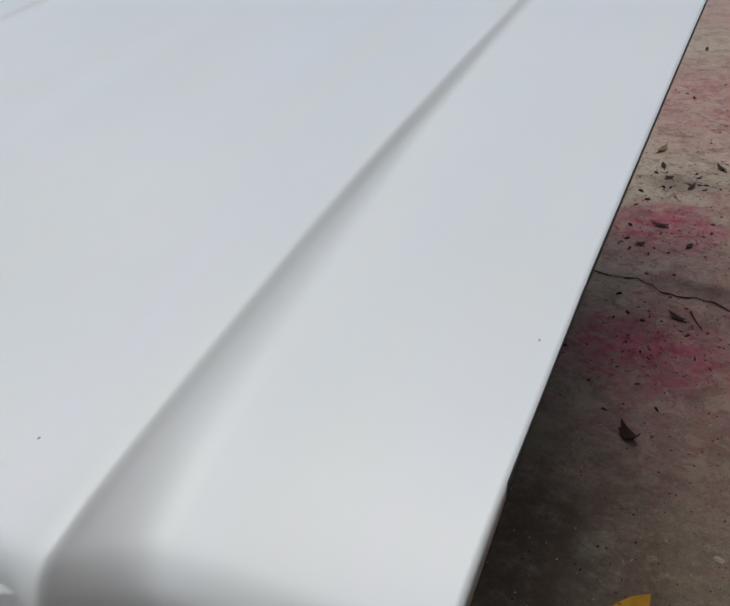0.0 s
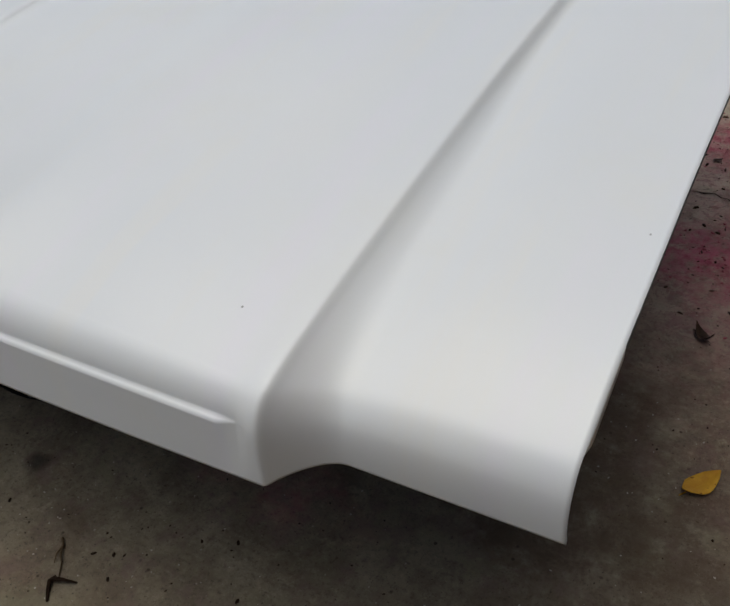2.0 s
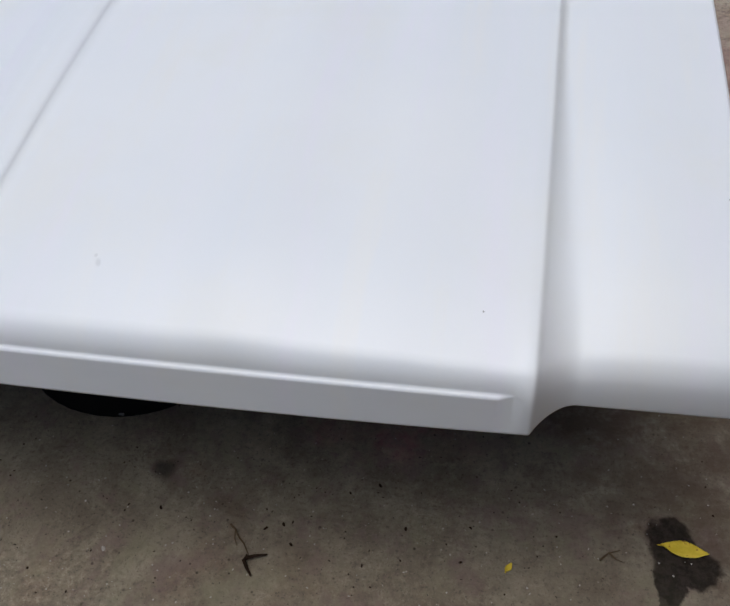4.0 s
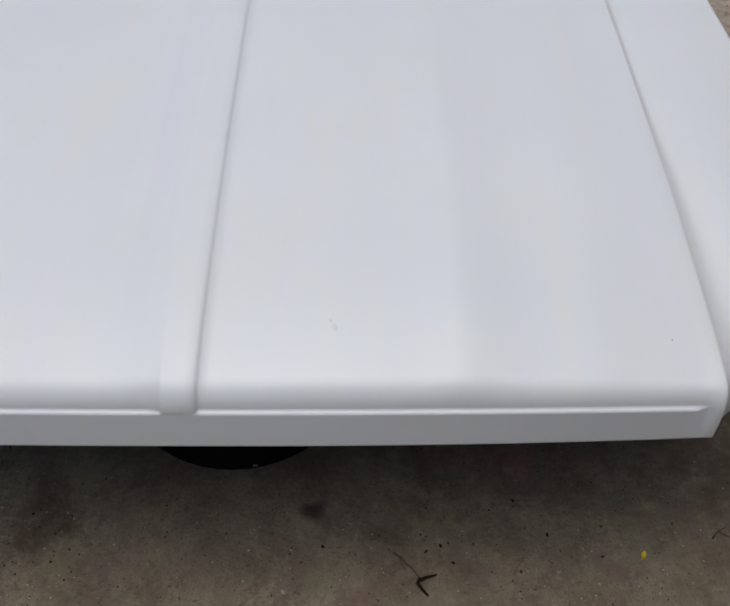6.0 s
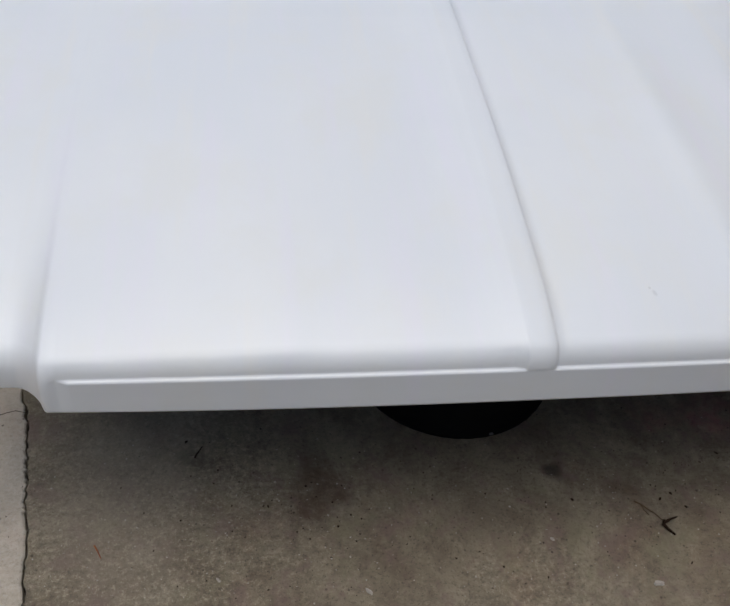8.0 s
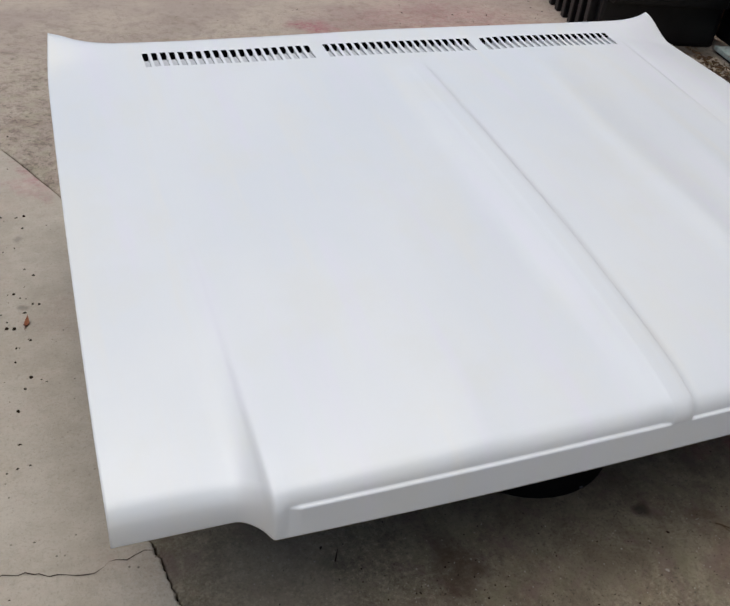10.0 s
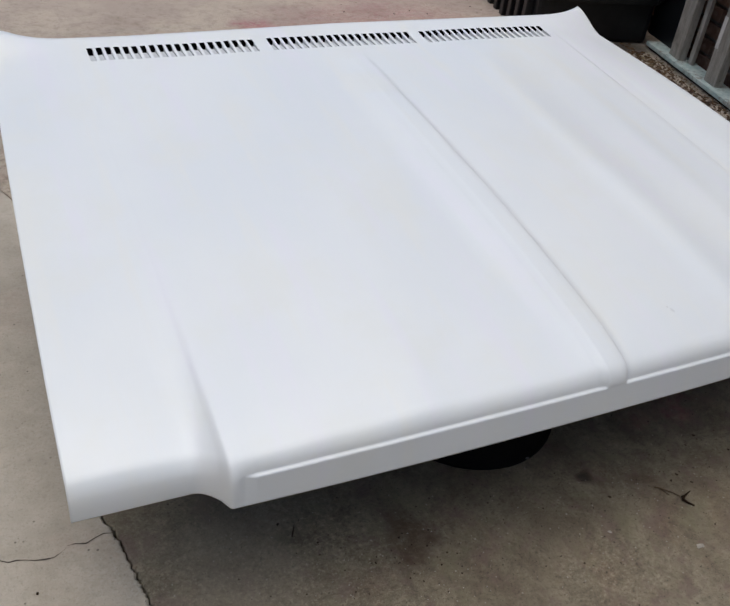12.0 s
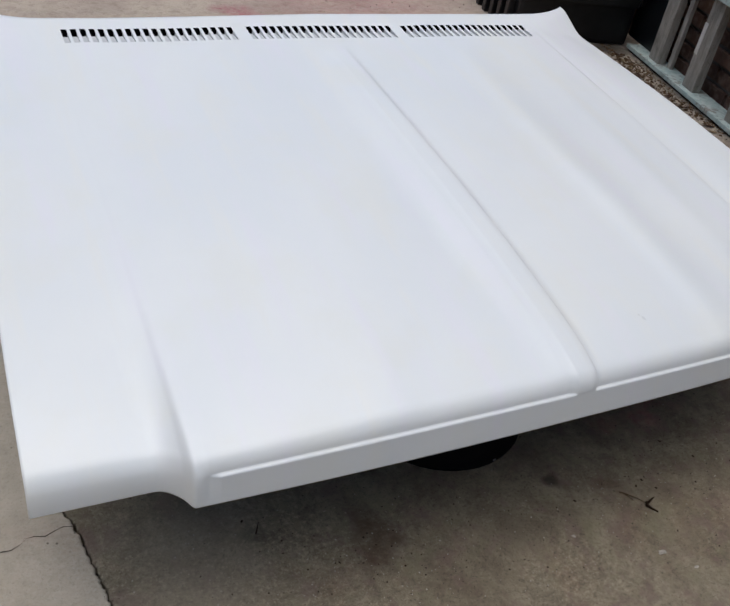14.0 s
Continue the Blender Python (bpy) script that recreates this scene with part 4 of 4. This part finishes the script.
def twig(pts, thick, label, forks=(), material=None):
    bm = bmesh.new()
    n = len(pts)
    tube(bm, [(x, y, 0.002 + z) for x, y, z in pts], [thick * (1 - 0.6 * i / (n - 1)) for i in range(n)], 6)
    for fk in forks:
        tube(bm, [(x, y, 0.002 + z) for x, y, z in fk], [thick * 0.8 * (1 - 0.65 * i / (len(fk) - 1)) for i in range(len(fk))], 5)
    low = min(v.co.z for v in bm.verts)
    for v in bm.verts:
        v.co.z -= low
    ob = part("twig", bm, material or M_TWIG)
    return tagged(ob, label, "twig", "fallen twigs")


twig([(0.287, -0.005, 0.004), (0.283, -0.011, 0.003), (0.289, -0.020, 0.001), (0.297, -0.029, 0)], 0.0036, "dark forked twig on the grey slab",
     [[(0.285, -0.008, 0.003), (0.296, -0.004, 0.005), (0.311, 0.001, 0.003)]])
twig([(0.251, 0.036, 0), (0.260, 0.029, 0.001), (0.268, 0.018, 0.002), (0.276, 0.012, 0.001), (0.286, -0.002, 0)], 0.0017, "thin olive-brown stalk on the grey slab", [[(0.260, 0.029, 0.001), (0.262, 0.017, 0.001), (0.268, 0.008, 0)]], M_STALK)
twig([(0.944, 0.397, 0), (0.951, 0.388, 0.001), (0.960, 0.380, 0)], 0.0013, "thin dark twig beside a folded leaf")
twig([(0.940, 0.339, 0), (0.959, 0.342, 0.001), (0.975, 0.348, 0)], 0.0013, "thin straight dark twig on concrete")
twig([(0.721, 0.059, 0), (0.732, 0.070, 0.001), (0.746, 0.076, 0)], 0.0016, "short crooked brown twig on concrete", [[(0.732, 0.070, 0.001), (0.741, 0.062, 0.002), (0.751, 0.060, 0)]], M_STALK)
twig([(-0.594, 0.015, 0), (-0.588, 0.005, 0.001), (-0.582, -0.007, 0)], 0.0016, "short brown twig on the grey slab", material=M_RUSTLEAF)
twig([(-0.454, 0.165, 0), (-0.450, 0.172, 0.001), (-0.442, 0.187, 0)], 0.0016, "short dark twig on the grey slab")
twig([(-5.400, 7.200, 0), (-4.700, 6.950, 0.004), (-4.300, 6.720, 0.006), (-3.700, 6.480, 0)], 0.018, "long dark stick lying far off on concrete")
twig([(0.949, 1.177, 0), (0.969, 1.212, 0.003), (0.994, 1.252, 0.002)], 0.003, "dark twig on pink-stained concrete", [[(0.964, 1.202, 0.003), (0.979, 1.192, 0.004), (0.989, 1.197, 0)]])
twig([(0.824, 0.982, 0), (0.830, 0.964, 0.003), (0.835, 0.957, 0.001), (0.847, 0.937, 0)], 0.0013, "dark twig near the crack")


def chip(at, size, material, label, category="stone", name="stone_chip", group="stone chips"):
    rnd = random.Random(int(at[0] * 3001 + at[1] * 77))
    bm = bmesh.new()
    bmesh.ops.create_icosphere(bm, subdivisions=2, radius=size)
    for v in bm.verts:
        v.co = Vector((v.co.x * 1.5, v.co.y * 0.8, v.co.z * 0.45)) * rnd.uniform(0.62, 1.25)
    low = min(v.co.z for v in bm.verts)
    ob = part(name, bm, material)
    ob.matrix_world = pose(at[0], at[1], -low - 0.0005, 0, 0, rnd.uniform(0, 180))
    return tagged(ob, label, category, group)


for x, y, s in ((0.238, -0.108, 0.0055), (0.280, -0.155, 0.0035), (-0.199, -0.087, 0.004), (-0.414, -0.053, 0.003), (0.096, -0.022, 0.003), (0.954, 0.302, 0.004), (0.924, 0.522, 0.004)):
    chip((x, y), s, M_CHIP, "pale stone chip on the grey slab")


CRUMBS = ((0.329, 0.093), (0.331, 0.052), (0.435, 0.123), (0.434, 0.112), (0.397, 0.106), (0.478, 0.065), (0.532, 0.052), (0.552, 0.030), (0.336, 0.021), (0.417, -0.007), (0.431, 0.007), (0.298, 0.038),
          (0.231, 0.064), (0.560, 0.079), (0.320, 0.047), (0.324, 0.088), (0.304, -0.078), (0.150, 0.046), (-0.393, 0.147), (-0.339, 0.066), (-0.469, 0.198), (0.807, 0.959), (0.757, 0.985), (0.777, 0.854), (0.803, 0.830), (0.755, 0.809), (0.723, 0.927))
for k, (x, y) in enumerate(CRUMBS):
    chip((x, y), 0.0011 + 0.0006 * (k % 3), M_TWIG, "dark crumb of bark on the slab", "bark crumb", "bark_crumb", "bark crumbs")


def litter(name, count, area, size, material, label, seed, slim=(0.35, 1.0)):
    """Countless crumbs scattered over the slab, in one mesh."""
    rnd = random.Random(seed)
    verts, faces = [], []
    for _ in range(count):
        cx, cy, rx, ry = rnd.choice(area)
        x, y = cx + rx * rnd.gauss(0, 0.5), cy + ry * rnd.gauss(0, 0.5)
        s, t, asp = size * rnd.uniform(0.4, 1.5), rnd.uniform(0, 6.3), rnd.uniform(*slim)
        k = len(verts)
        ring = [(s * math.cos(a) * rnd.uniform(0.7, 1.2), s * asp * math.sin(a) * rnd.uniform(0.7, 1.2)) for a in (0, 1.25, 2.5, 3.8, 5.0)]
        h = s * rnd.uniform(0.25, 0.6)
        for px, py in ring:
            verts.append((x + px * math.cos(t) - py * math.sin(t), y + px * math.sin(t) + py * math.cos(t), -0.0004))
        for px, py in ring:
            verts.append((x + 0.6 * (px * math.cos(t) - py * math.sin(t)), y + 0.6 * (px * math.sin(t) + py * math.cos(t)), h))
        faces += [(k + i, k + (i + 1) % 5, k + 5 + (i + 1) % 5, k + 5 + i) for i in range(5)] + [(k + 5, k + 6, k + 7, k + 8, k + 9)]
    ob = part(name, mesh_of(name, verts, faces, material))
    return tagged(ob, label, "debris", kind="stuff")


FRONT = [(0.0, 0.0, 0.6, 0.22), (0.5, 0.05, 0.5, 0.2), (0.9, 0.4, 0.3, 0.5), (-0.4, 0.0, 0.5, 0.2)]
RIGHT = [(0.78, 1.25, 0.16, 0.22), (0.8, 0.9, 0.2, 0.25), (0.78, 1.7, 0.2, 0.5), (0.95, 0.6, 0.2, 0.3), (0.75, 1.45, 0.15, 0.1)]
litter("dark_crumbs", 420, FRONT, 0.0017, M_TWIG, "dark crumbs of bark and soil on the slab", 11)
litter("dark_crumbs", 700, RIGHT, 0.0014, M_DRY, "dark crumbs and leaf bits on stained concrete", 12)
litter("leaf_fragments", 130, [(0.72, 1.44, 0.10, 0.07), (0.74, 1.20, 0.13, 0.12), (0.80, 0.90, 0.16, 0.2), (0.75, 1.8, 0.2, 0.4)], 0.0048, M_DRY, "dark brown leaf fragments on stained concrete", 21, (0.15, 0.4))
litter("pale_grit", 800, FRONT + [(-0.45, 0.05, 0.3, 0.25)], 0.0013, M_CHIP, "pale grit on the slab", 13)
M_LEAFBIT = leaf_mat("brown_leaf_litter", (0.05, 0.03, 0.016), (0.14, 0.085, 0.045), (0.02, 0.014, 0.008))
M_PINKCHIP = plain("pink_paint_flake", (0.30, 0.07, 0.09), 0.7, scale=90)
litter("paint_flakes", 260, [(0.75, 1.22, 0.14, 0.14), (0.8, 0.88, 0.16, 0.16), (0.78, 1.7, 0.2, 0.45)], 0.0026, M_PINKCHIP, "pink paint flakes on stained concrete", 14)
litter("leaf_bits", 620, [(1.94, 1.85, 0.06, 0.4), (1.90, 1.6, 0.06, 0.4), (1.99, 2.1, 0.06, 0.2)], 0.0085, M_LEAFBIT, "dry leaf bits swept against the timber frame", 15, (0.15, 0.45))
litter("dark_crumbs", 260, [(1.90, 1.85, 0.06, 0.4), (1.2, 2.8, 0.8, 0.5), (0.2, 4.6, 0.6, 0.6), (-0.95, 0.9, 0.1, 0.9)], 0.004, M_TWIG, "dark crumbs about the yard", 16)
